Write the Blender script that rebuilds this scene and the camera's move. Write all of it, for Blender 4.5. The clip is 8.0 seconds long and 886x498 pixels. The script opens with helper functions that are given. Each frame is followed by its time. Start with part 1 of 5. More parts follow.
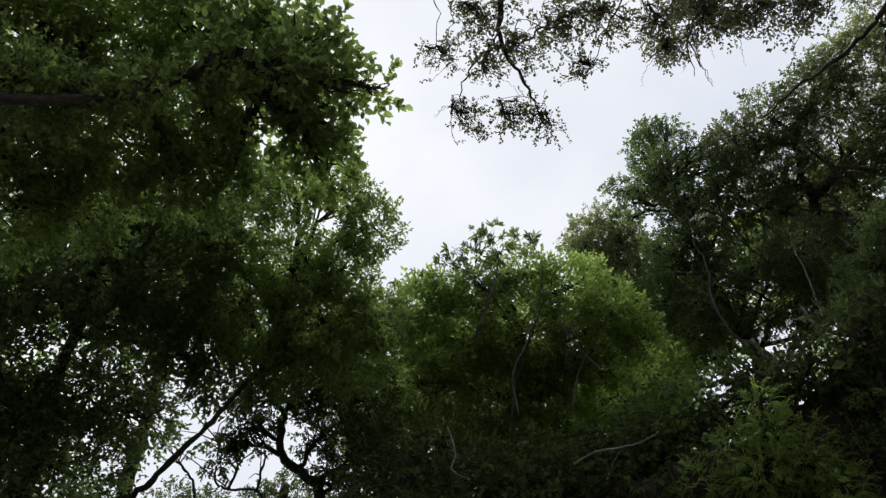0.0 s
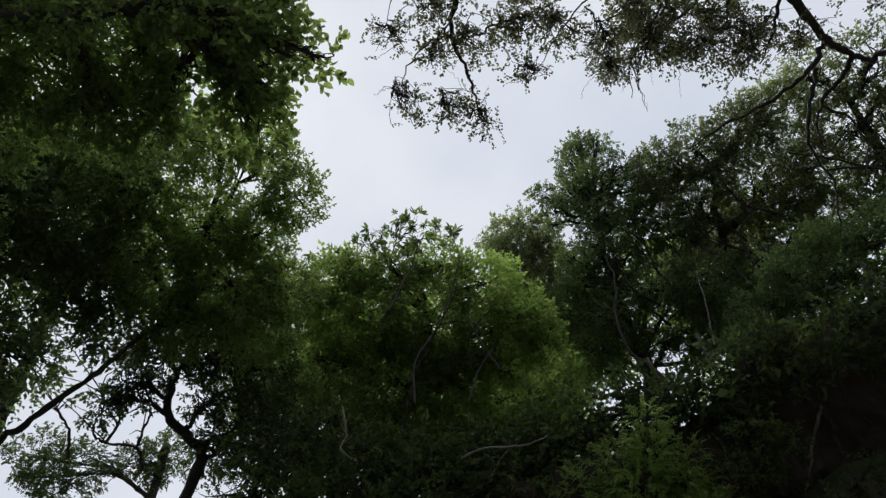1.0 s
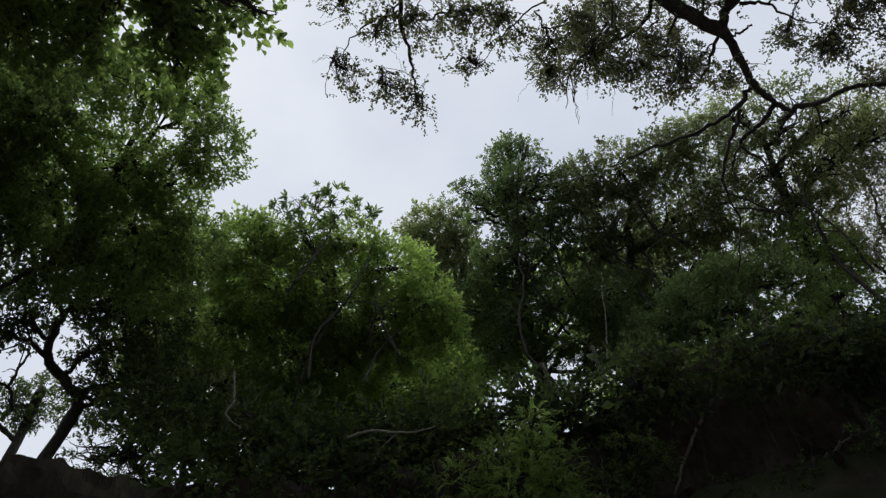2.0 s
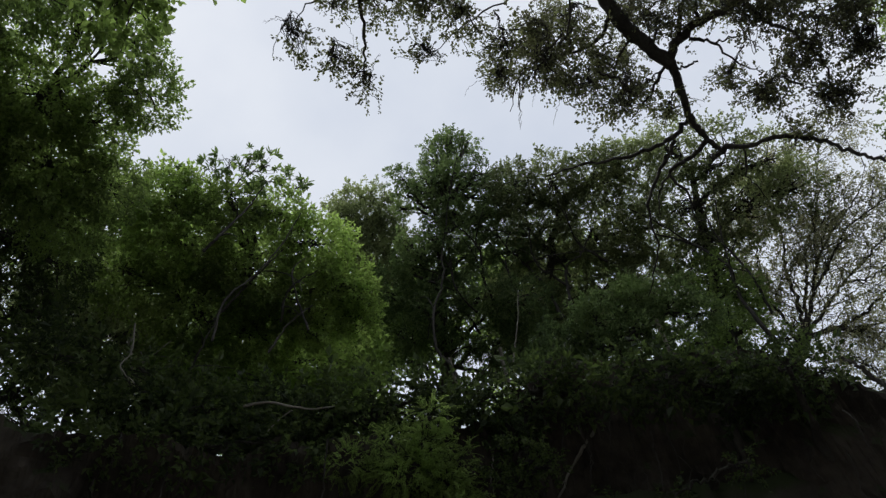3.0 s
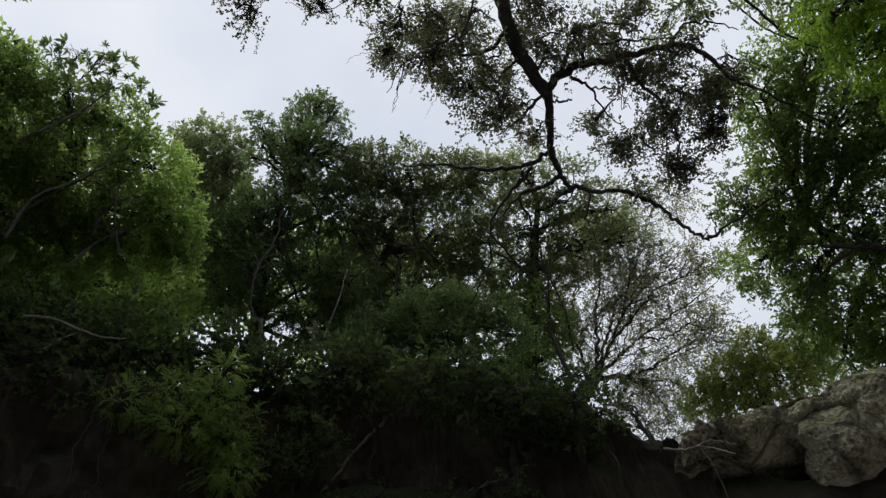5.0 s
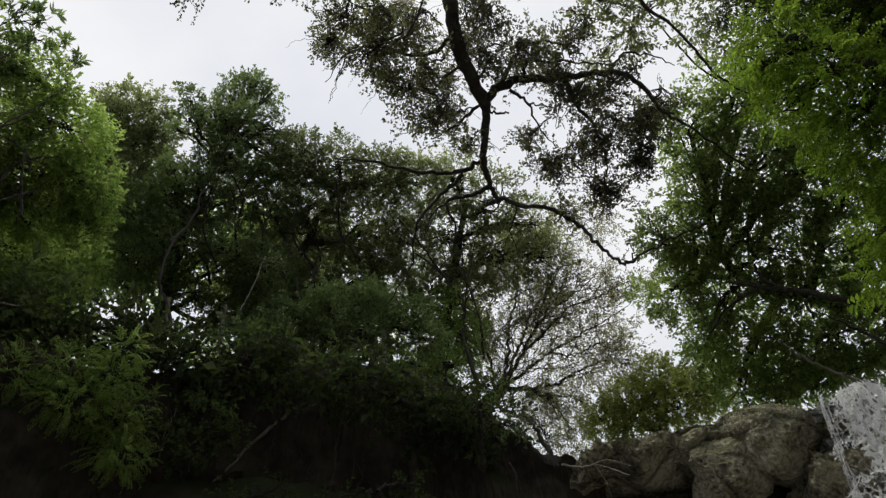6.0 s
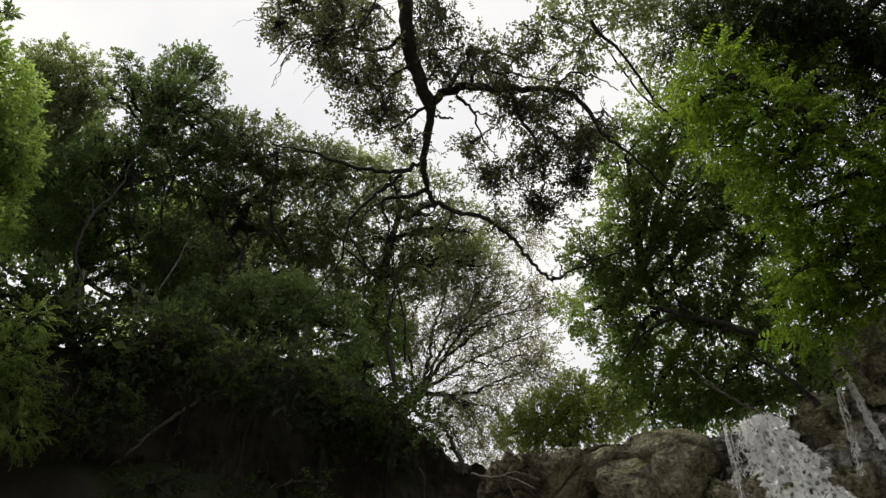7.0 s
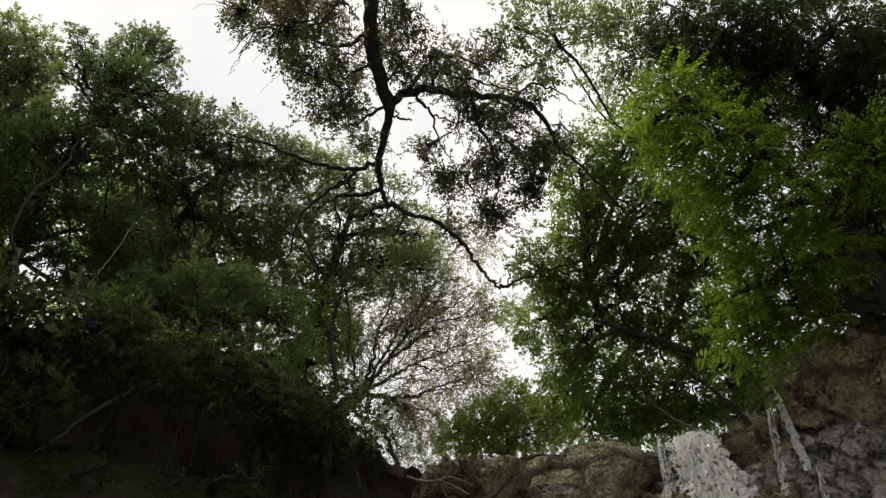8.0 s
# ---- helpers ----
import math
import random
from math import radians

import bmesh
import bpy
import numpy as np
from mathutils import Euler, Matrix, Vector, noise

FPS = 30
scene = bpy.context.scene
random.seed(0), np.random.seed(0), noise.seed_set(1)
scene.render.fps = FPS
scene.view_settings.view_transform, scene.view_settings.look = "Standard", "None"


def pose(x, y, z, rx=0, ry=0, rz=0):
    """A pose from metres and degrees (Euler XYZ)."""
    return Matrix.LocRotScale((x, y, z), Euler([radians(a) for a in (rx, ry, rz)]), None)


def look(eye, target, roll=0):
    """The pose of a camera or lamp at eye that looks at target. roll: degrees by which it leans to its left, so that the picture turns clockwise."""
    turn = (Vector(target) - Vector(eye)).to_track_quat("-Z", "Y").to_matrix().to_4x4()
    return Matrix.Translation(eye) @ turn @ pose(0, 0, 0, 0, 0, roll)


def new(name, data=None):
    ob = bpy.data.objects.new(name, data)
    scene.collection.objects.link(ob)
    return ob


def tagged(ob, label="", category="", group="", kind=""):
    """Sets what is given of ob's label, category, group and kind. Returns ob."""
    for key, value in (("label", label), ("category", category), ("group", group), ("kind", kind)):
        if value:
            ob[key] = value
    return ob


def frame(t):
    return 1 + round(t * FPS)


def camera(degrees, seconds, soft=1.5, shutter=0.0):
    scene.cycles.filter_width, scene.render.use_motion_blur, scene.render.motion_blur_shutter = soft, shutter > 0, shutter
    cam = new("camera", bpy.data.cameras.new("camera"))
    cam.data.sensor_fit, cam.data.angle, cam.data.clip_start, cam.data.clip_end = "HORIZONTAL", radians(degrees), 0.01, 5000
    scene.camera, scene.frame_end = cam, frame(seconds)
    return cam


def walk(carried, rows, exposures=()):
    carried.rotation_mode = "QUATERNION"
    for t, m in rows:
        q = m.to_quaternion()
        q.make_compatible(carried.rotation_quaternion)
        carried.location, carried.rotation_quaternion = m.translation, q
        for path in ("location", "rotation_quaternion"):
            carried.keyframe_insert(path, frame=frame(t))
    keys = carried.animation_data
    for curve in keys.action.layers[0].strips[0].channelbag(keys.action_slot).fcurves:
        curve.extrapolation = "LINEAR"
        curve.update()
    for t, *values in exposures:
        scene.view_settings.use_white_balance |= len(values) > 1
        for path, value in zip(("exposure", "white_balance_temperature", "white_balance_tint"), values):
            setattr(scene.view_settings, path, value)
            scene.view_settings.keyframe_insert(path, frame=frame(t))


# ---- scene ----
cam = camera(61.0, 8.0, 1.4)
# seconds, place in metres, turn in degrees: a slow hand-held pan from the pool's edge
ROWS = [
    (0.0, -0.000, -0.000, 1.600, 144.00, 0.00, -0.00),
    (0.5, -0.023, -0.004, 1.596, 143.53, 0.17, -5.09),
    (1.0, -0.015, 0.010, 1.608, 142.93, 0.06, -10.38),
    (1.5, -0.002, 0.016, 1.611, 142.34, 0.14, -15.75),
    (3.0, 0.018, 0.031, 1.600, 141.14, -0.93, -31.13),
    (3.5, 0.043, 0.033, 1.627, 140.87, -1.13, -36.34),
    (4.0, 0.051, 0.029, 1.629, 140.68, -1.44, -41.18),
    (4.5, 0.047, 0.045, 1.626, 140.35, -1.31, -46.03),
    (6.0, 0.037, 0.075, 1.680, 140.12, -0.35, -59.06),
    (6.5, 0.055, 0.069, 1.711, 140.29, -0.03, -63.16),
    (7.0, 0.069, 0.070, 1.716, 140.27, -0.00, -66.61),
    (7.5, 0.097, 0.060, 1.720, 140.40, 0.35, -69.62),
    (8.0, 0.104, 0.062, 1.718, 140.60, 0.51, -71.73),
]
EXPOSURES = [(0.0, 0.38, 6650, 10), (1.0, 0.15, 6450, 10), (3.5, 0.13, 6350, 10), (4.7, 0.19, 6400, 10), (6.0, 0.36, 6900, 10), (8.0, 0.58, 7500, 10)]
walk(cam, [(t, pose(x, y, z, rx, ry, rz)) for t, x, y, z, rx, ry, rz in ROWS], EXPOSURES)

# ---- light: an overcast sky and a faint, very wide sun behind it ----
SUN_EL, SUN_AZ = radians(64), radians(-24)
world = bpy.data.worlds.new("overcast_sky")
scene.world = world
world.use_nodes = True
wn, wl = world.node_tree.nodes, world.node_tree.links
wn.clear()
w_out, w_bg = wn.new("ShaderNodeOutputWorld"), wn.new("ShaderNodeBackground")
w_sky = wn.new("ShaderNodeTexSky")
w_sky.sky_type, w_sky.sun_disc, w_sky.sun_elevation, w_sky.sun_rotation = "NISHITA", False, SUN_EL, SUN_AZ
w_scale = wn.new("ShaderNodeMixRGB")
w_scale.blend_type, w_scale.inputs[0].default_value, w_scale.inputs[2].default_value = "MULTIPLY", 1.0, (0.05, 0.05, 0.05, 1)
w_co, w_noise, w_ramp, w_mix = wn.new("ShaderNodeTexCoord"), wn.new("ShaderNodeTexNoise"), wn.new("ShaderNodeValToRGB"), wn.new("ShaderNodeMixRGB")
w_noise.inputs["Scale"].default_value, w_noise.inputs["Detail"].default_value, w_noise.inputs["Roughness"].default_value = 3.2, 5.0, 0.5
w_ramp.color_ramp.elements[0].position, w_ramp.color_ramp.elements[0].color = 0.3, (0.66, 0.71, 0.81, 1)
w_ramp.color_ramp.elements[1].position, w_ramp.color_ramp.elements[1].color = 0.72, (0.86, 0.89, 0.94, 1)
w_mix.blend_type, w_mix.inputs[0].default_value = "ADD", 0.12
wl.new(w_co.outputs["Generated"], w_noise.inputs["Vector"])
wl.new(w_noise.outputs["Fac"], w_ramp.inputs["Fac"])
wl.new(w_sky.outputs["Color"], w_scale.inputs[1])
wl.new(w_ramp.outputs["Color"], w_mix.inputs[1])
wl.new(w_scale.outputs["Color"], w_mix.inputs[2])
wl.new(w_mix.outputs["Color"], w_bg.inputs["Color"])
w_bg.inputs["Strength"].default_value = 0.82
wl.new(w_bg.outputs["Background"], w_out.inputs["Surface"])
sun = new("sun", bpy.data.lights.new("sun", "SUN"))
sun.data.energy, sun.data.angle, sun.data.color = 2.3, radians(30), (1.0, 0.97, 0.92)
sun.matrix_world = look((0, 0, 0), (-math.sin(SUN_AZ) * math.cos(SUN_EL), -math.cos(SUN_AZ) * math.cos(SUN_EL), -math.sin(SUN_EL)))


# ---- materials ----
def nodes_of(name):
    m = bpy.data.materials.new(name)
    m.use_nodes = True
    n, l = m.node_tree.nodes, m.node_tree.links
    n.clear()
    return m, n, l, n.new("ShaderNodeOutputMaterial")


def ramp_of(n, stops):
    r = n.new("ShaderNodeValToRGB")
    e = r.color_ramp.elements
    while len(e) < len(stops):
        e.new(0.5)
    for k, (p, c) in enumerate(stops):
        e[k].position, e[k].color = p, (*c, 1)
    return r


def leaf_material(name, dark, mid, light, glow=1.6, through_share=0.45, rough=0.55):
    """Leaves: each leaf its own tone, larger patches of tone over the crown, light passing through the blade."""
    m, n, l, out = nodes_of(name)
    geo, co, noi = n.new("ShaderNodeNewGeometry"), n.new("ShaderNodeTexCoord"), n.new("ShaderNodeTexNoise")
    noi.inputs["Scale"].default_value, noi.inputs["Detail"].default_value = 1.3, 3.0
    l.new(co.outputs["Object"], noi.inputs["Vector"])
    mul, add = n.new("ShaderNodeMath"), n.new("ShaderNodeMath")
    mul.operation, mul.inputs[1].default_value = "MULTIPLY", 0.55
    add.operation, add.inputs[1].default_value = "MULTIPLY_ADD", 0.9
    l.new(geo.outputs["Random Per Island"], mul.inputs[0])
    l.new(noi.outputs["Fac"], add.inputs[0])
    l.new(mul.outputs[0], add.inputs[2])
    info, bough = n.new("ShaderNodeObjectInfo"), n.new("ShaderNodeMath")
    bough.operation, bough.inputs[1].default_value = "MULTIPLY_ADD", 0.36
    l.new(info.outputs["Random"], bough.inputs[0])
    l.new(add.outputs[0], bough.inputs[2])
    ramp = ramp_of(n, [(0.48, dark), (0.9, mid), (1.2, light)])
    l.new(bough.outputs[0], ramp.inputs["Fac"])
    bs, tr, mix, tint = n.new("ShaderNodeBsdfPrincipled"), n.new("ShaderNodeBsdfTranslucent"), n.new("ShaderNodeMixShader"), n.new("ShaderNodeMixRGB")
    tint.blend_type, tint.inputs[0].default_value, tint.inputs[2].default_value = "MULTIPLY", 1.0, (glow * 1.0, glow * 1.09, glow * 0.7, 1)
    l.new(ramp.outputs["Color"], bs.inputs["Base Color"])
    l.new(ramp.outputs["Color"], tint.inputs[1])
    l.new(tint.outputs["Color"], tr.inputs["Color"])
    bs.inputs["Roughness"].default_value, bs.inputs["Specular IOR Level"].default_value = rough, 0.22
    mix.inputs["Fac"].default_value = through_share
    l.new(bs.outputs[0], mix.inputs[1])
    l.new(tr.outputs[0], mix.inputs[2])
    l.new(mix.outputs[0], out.inputs["Surface"])
    return m


def rough_material(name, stops, scale, bump=0.3, rough=0.9, fine=40.0, moss=None, moss_share=0.5, cracks=0.0, spec=0.3, stretch=(1, 1, 1), grain=0.35):
    """Bark, rock and soil: two scales of tone, relief, optional cracks and moss on what faces up."""
    m, n, l, out = nodes_of(name)
    co, mp, big, small = n.new("ShaderNodeTexCoord"), n.new("ShaderNodeMapping"), n.new("ShaderNodeTexNoise"), n.new("ShaderNodeTexNoise")
    mp.inputs["Scale"].default_value = stretch
    l.new(co.outputs["Object"], mp.inputs["Vector"])
    big.inputs["Scale"].default_value, big.inputs["Detail"].default_value, big.inputs["Roughness"].default_value = scale, 8.0, 0.65
    small.inputs["Scale"].default_value, small.inputs["Detail"].default_value = fine, 6.0
    for tex in (big, small):
        l.new(mp.outputs[0], tex.inputs["Vector"])
    add = n.new("ShaderNodeMath")
    add.operation, add.inputs[1].default_value = "MULTIPLY_ADD", grain
    l.new(small.outputs["Fac"], add.inputs[0])
    l.new(big.outputs["Fac"], add.inputs[2])
    ramp = ramp_of(n, stops)
    l.new(add.outputs[0], ramp.inputs["Fac"])
    colour, height = ramp.outputs["Color"], add.outputs[0]
    if cracks:
        vor, cr, mulc, hmul = n.new("ShaderNodeTexVoronoi"), ramp_of(n, [(0.0, (0.25, 0.25, 0.25)), (0.06, (1, 1, 1))]), n.new("ShaderNodeMixRGB"), n.new("ShaderNodeMath")
        vor.feature = "DISTANCE_TO_EDGE"
        vor.inputs["Scale"].default_value = cracks
        warp = n.new("ShaderNodeMixRGB")
        warp.inputs[0].default_value = 0.25
        l.new(mp.outputs[0], warp.inputs[1])
        l.new(big.outputs["Color"], warp.inputs[2])
        l.new(warp.outputs[0], vor.inputs["Vector"])
        l.new(vor.outputs["Distance"], cr.inputs["Fac"])
        mulc.blend_type, mulc.inputs[0].default_value = "MULTIPLY", 0.8
        l.new(colour, mulc.inputs[1])
        l.new(cr.outputs["Color"], mulc.inputs[2])
        colour = mulc.outputs["Color"]
        hmul.operation = "MULTIPLY"
        l.new(height, hmul.inputs[0])
        l.new(cr.outputs["Color"], hmul.inputs[1])
        height = hmul.outputs[0]
    if moss:
        geo, sep, madd, mr, mm = n.new("ShaderNodeNewGeometry"), n.new("ShaderNodeSeparateXYZ"), n.new("ShaderNodeMath"), n.new("ShaderNodeValToRGB"), n.new("ShaderNodeMixRGB")
        l.new(geo.outputs["Normal"], sep.inputs[0])
        madd.operation, madd.inputs[1].default_value = "MULTIPLY_ADD", 0.45
        l.new(sep.outputs["Z"], madd.inputs[0])
        l.new(big.outputs["Fac"], madd.inputs[2])
        mr.color_ramp.elements[0].position, mr.color_ramp.elements[1].position = 1.0 - moss_share, 1.15 - moss_share
        l.new(madd.outputs[0], mr.inputs["Fac"])
        l.new(mr.outputs["Color"], mm.inputs[0])
        l.new(colour, mm.inputs[1])
        mm.inputs[2].default_value = (*moss, 1)
        colour = mm.outputs["Color"]
    bs, bp = n.new("ShaderNodeBsdfPrincipled"), n.new("ShaderNodeBump")
    bp.inputs["Strength"].default_value, bp.inputs["Distance"].default_value = bump, 0.08
    l.new(height, bp.inputs["Height"])
    l.new(bp.outputs[0], bs.inputs["Normal"])
    l.new(colour, bs.inputs["Base Color"])
    bs.inputs["Roughness"].default_value, bs.inputs["Specular IOR Level"].default_value = rough, spec
    l.new(bs.outputs[0], out.inputs["Surface"])
    return m


LEAF_DEEP = leaf_material("leaf_deep_green", (0.062, 0.08, 0.038), (0.108, 0.14, 0.06), (0.155, 0.2, 0.078), 2.5, 0.58)
LEAF_BRIGHT = leaf_material("leaf_fresh_green", (0.072, 0.094, 0.038), (0.122, 0.156, 0.062), (0.18, 0.232, 0.088), 2.6, 0.6)
LEAF_FEATHER = leaf_material("leaf_yellow_green", (0.062, 0.092, 0.017), (0.106, 0.155, 0.026), (0.165, 0.235, 0.04), 2.6, 0.6)
LEAF_OLIVE = leaf_material("leaf_olive_green", (0.062, 0.07, 0.043), (0.108, 0.121, 0.073), (0.18, 0.197, 0.122), 2.2, 0.55)
LEAF_TOUGH = leaf_material("leaf_leathery", (0.05, 0.048, 0.036), (0.09, 0.09, 0.058), (0.15, 0.155, 0.092), 1.5, 0.42)
LEAF_BRONZE = leaf_material("leaf_bronze_green", (0.075, 0.07, 0.052), (0.125, 0.118, 0.088), (0.19, 0.178, 0.132), 2.5, 0.58)
LEAF_MOSSY = leaf_material("leaf_yellow_olive", (0.09, 0.098, 0.04), (0.142, 0.154, 0.06), (0.21, 0.222, 0.09), 2.4, 0.58)
LEAF_GREY = leaf_material("leaf_grey_green", (0.045, 0.062, 0.034), (0.08, 0.108, 0.056), (0.125, 0.16, 0.08), 2.2, 0.55)
# dark leaf tone with the gorge's shade put into its colour
LEAF_SHADED = leaf_material("leaf_shade_darkened", (0.022, 0.031, 0.016), (0.043, 0.06, 0.026), (0.075, 0.1, 0.038), 1.8, 0.45, 0.45)
BARK = rough_material("bark_dark", [(0.35, (0.012, 0.011, 0.0095)), (0.62, (0.033, 0.029, 0.025)), (0.9, (0.078, 0.072, 0.063))], 3.0, 0.8, 0.9, 30.0, (0.03, 0.042, 0.016), 0.28, stretch=(1, 1, 0.35))
BARK_PALE = rough_material("bark_pale", [(0.35, (0.08, 0.07, 0.058)), (0.62, (0.17, 0.155, 0.13)), (0.9, (0.3, 0.28, 0.24))], 4.0, 0.5, 0.85, 40.0)
ROCK = rough_material("basalt_rock", [(0.6, (0.036, 0.031, 0.023)), (0.72, (0.2, 0.182, 0.128)), (0.85, (0.41, 0.378, 0.28)), (0.98, (0.6, 0.57, 0.47))], 2.6, 1.0, 0.85, 26.0, (0.185, 0.19, 0.085), 0.44, cracks=1.4, spec=0.35, grain=0.66)
ROCK_WET = rough_material("wet_rock", [(0.56, (0.03, 0.028, 0.03)), (0.7, (0.22, 0.208, 0.214)), (0.9, (0.55, 0.53, 0.535))], 3.2, 1.0, 0.2, 26.0, (0.05, 0.065, 0.02), 0.2, 3.2, 0.75, grain=0.5)
# pale stone of the unseen floor that is added as a reflector
BOUNCE_STONE = rough_material("bounce_floor_stone", [(0.36, (0.22, 0.21, 0.19)), (0.6, (0.38, 0.365, 0.335)), (0.9, (0.52, 0.5, 0.47))], 2.5, 0.6, 0.7, 12.0)
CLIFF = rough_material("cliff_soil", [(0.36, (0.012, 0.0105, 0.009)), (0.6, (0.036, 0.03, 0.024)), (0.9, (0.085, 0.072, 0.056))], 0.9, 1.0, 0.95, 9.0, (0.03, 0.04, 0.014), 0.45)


def water_material(name, cover):
    """White broken water: strands of foam, with clear gaps between them."""
    m, n, l, out = nodes_of(name)
    co, mp, noi = n.new("ShaderNodeTexCoord"), n.new("ShaderNodeMapping"), n.new("ShaderNodeTexNoise")
    mp.inputs["Scale"].default_value = (5, 5, 4.2)
    noi.inputs["Scale"].default_value, noi.inputs["Detail"].default_value, noi.inputs["Roughness"].default_value = 1.6, 8.0, 0.65
    warp, net, lace, both = n.new("ShaderNodeMixRGB"), n.new("ShaderNodeTexVoronoi"), n.new("ShaderNodeMath"), n.new("ShaderNodeMath")
    warp.blend_type, warp.inputs[0].default_value = "ADD", 0.55
    net.feature, net.inputs["Scale"].default_value = "DISTANCE_TO_EDGE", 3.6
    l.new(co.outputs["Object"], mp.inputs["Vector"])
    l.new(mp.outputs[0], noi.inputs["Vector"])
    l.new(mp.outputs[0], warp.inputs[1])
    l.new(noi.outputs["Color"], warp.inputs[2])
    l.new(warp.outputs["Color"], net.inputs["Vector"])
    # foam gathers along a net of fine lines round small clear cells
    lace.operation, lace.inputs[1].default_value, lace.inputs[2].default_value = "MULTIPLY_ADD", -0.9, 0.19
    l.new(net.outputs["Distance"], lace.inputs[0])
    both.operation, both.inputs[1].default_value = "MULTIPLY_ADD", 0.5
    l.new(noi.outputs["Fac"], both.inputs[0])
    l.new(lace.outputs[0], both.inputs[2])
    ramp = ramp_of(n, [(cover, (0, 0, 0)), (cover + 0.14, (1, 1, 1))])
    l.new(both.outputs[0], ramp.inputs["Fac"])
    foam, clear, mix, bump = n.new("ShaderNodeBsdfPrincipled"), n.new("ShaderNodeBsdfTransparent"), n.new("ShaderNodeMixShader"), n.new("ShaderNodeBump")
    foam.inputs["Base Color"].default_value, foam.inputs["Roughness"].default_value = (0.97, 0.98, 0.99, 1), 0.15
    foam.inputs["Specular IOR Level"].default_value = 1.0
    bump.inputs["Strength"].default_value, bump.inputs["Distance"].default_value = 0.7, 0.04
    l.new(both.outputs[0], bump.inputs["Height"])
    l.new(bump.outputs[0], foam.inputs["Normal"])
    # light that falls on the back of the foam comes through it
    lit, body = n.new("ShaderNodeBsdfTranslucent"), n.new("ShaderNodeMixShader")
    lit.inputs["Color"].default_value, body.inputs["Fac"].default_value = (0.95, 0.97, 0.98, 1), 0.15
    l.new(foam.outputs[0], body.inputs[1])
    l.new(lit.outputs[0], body.inputs[2])
    l.new(ramp.outputs["Color"], mix.inputs["Fac"])
    l.new(clear.outputs[0], mix.inputs[1])
    l.new(body.outputs[0], mix.inputs[2])
    l.new(mix.outputs[0], out.inputs["Surface"])
    return m


WATER = water_material("white_water", 0.13)
SPRAY = water_material("thin_water", 0.3)


# ---- mesh tools ----
def mesh_of(name, verts, faces, material, smooth=False):
    """A mesh from an array of vertices and arrays of faces (one array for each number of corners)."""
    me = bpy.data.meshes.new(name)
    verts = np.asarray(verts, dtype=np.float32)
    faces = [np.asarray(f, dtype=np.int32) for f in faces if len(f)]
    loops = np.concatenate([f.ravel() for f in faces])
    sizes = np.concatenate([np.full(len(f), f.shape[1], dtype=np.int32) for f in faces])
    me.vertices.add(len(verts))
    me.vertices.foreach_set("co", verts.ravel())
    me.loops.add(len(loops))
    me.loops.foreach_set("vertex_index", loops)
    me.polygons.add(len(sizes))
    me.polygons.foreach_set("loop_start", np.concatenate([[0], np.cumsum(sizes)[:-1]]).astype(np.int32))
    me.polygons.foreach_set("use_smooth", np.full(len(sizes), smooth))
    me.update(calc_edges=True)
    me.materials.append(material)
    return me


def part(name, me, parent, label="", kind=""):
    ob = new(name, me)
    ob.parent = parent
    ob.matrix_parent_inverse = Matrix.Translation(-parent.matrix_basis.translation)
    return tagged(ob, label, kind=kind)


def thing(name, place, label, category, group="", kind=""):
    ob = new(name)
    ob.empty_display_size = 0.2
    ob.matrix_basis = Matrix.Translation(place)
    return tagged(ob, label, category, group, kind)


def smooth_path(points, steps=5, wobble=0.0, rng=None):
    """A rounded line through the points (Catmull-Rom), a little crooked."""
    p = np.asarray(points, dtype=float)
    q = np.vstack([2 * p[0] - p[1], p, 2 * p[-1] - p[-2]])
    out = []
    for k in range(1, len(q) - 2):
        for u in np.linspace(0, 1, steps, endpoint=False):
            a, b, c, d = q[k - 1], q[k], q[k + 1], q[k + 2]
            out.append(0.5 * (2 * b + (c - a) * u + (2 * a - 5 * b + 4 * c - d) * u * u + (3 * b - a - 3 * c + d) * u ** 3))
    out.append(p[-1])
    out = np.array(out)
    if wobble and rng is not None:
        out[1:-1] += rng.normal(0, wobble, (len(out) - 2, 3))
    return out


def tube(path, r0, r1, sides=6, rng=None, power=1.0):
    """A tapered, slightly knotty tube along a path: vertices and quads."""
    p = np.asarray(path, dtype=float)
    n = len(p)
    d = np.gradient(p, axis=0)
    d /= np.linalg.norm(d, axis=1)[:, None] + 1e-9
    ref = np.array([0.31, 0.92, 0.22])
    x = np.cross(d, ref)
    x /= np.linalg.norm(x, axis=1)[:, None] + 1e-9
    y = np.cross(d, x)
    rad = r1 + (r0 - r1) * (1 - np.linspace(0, 1, n)) ** power
    if rng is not None:
        rad = rad * (1 + rng.normal(0, 0.07, n))
    a = np.linspace(0, 2 * np.pi, sides, endpoint=False)
    ring = x[:, None] * np.cos(a)[None, :, None] + y[:, None] * np.sin(a)[None, :, None]
    v = (p[:, None] + ring * rad[:, None, None]).reshape(-1, 3)
    i, j = np.meshgrid(np.arange(n - 1), np.arange(sides), indexing="ij")
    k = (j + 1) % sides
    f = np.stack([i * sides + j, i * sides + k, (i + 1) * sides + k, (i + 1) * sides + j], -1).reshape(-1, 4)
    return v, f


def join(pieces):
    """Several (vertices, faces) of one corner count as one."""
    vs, fs, at = [], [], 0
    for v, f in pieces:
        vs.append(v)
        fs.append(f + at)
        at += len(v)
    return np.concatenate(vs), np.concatenate(fs)


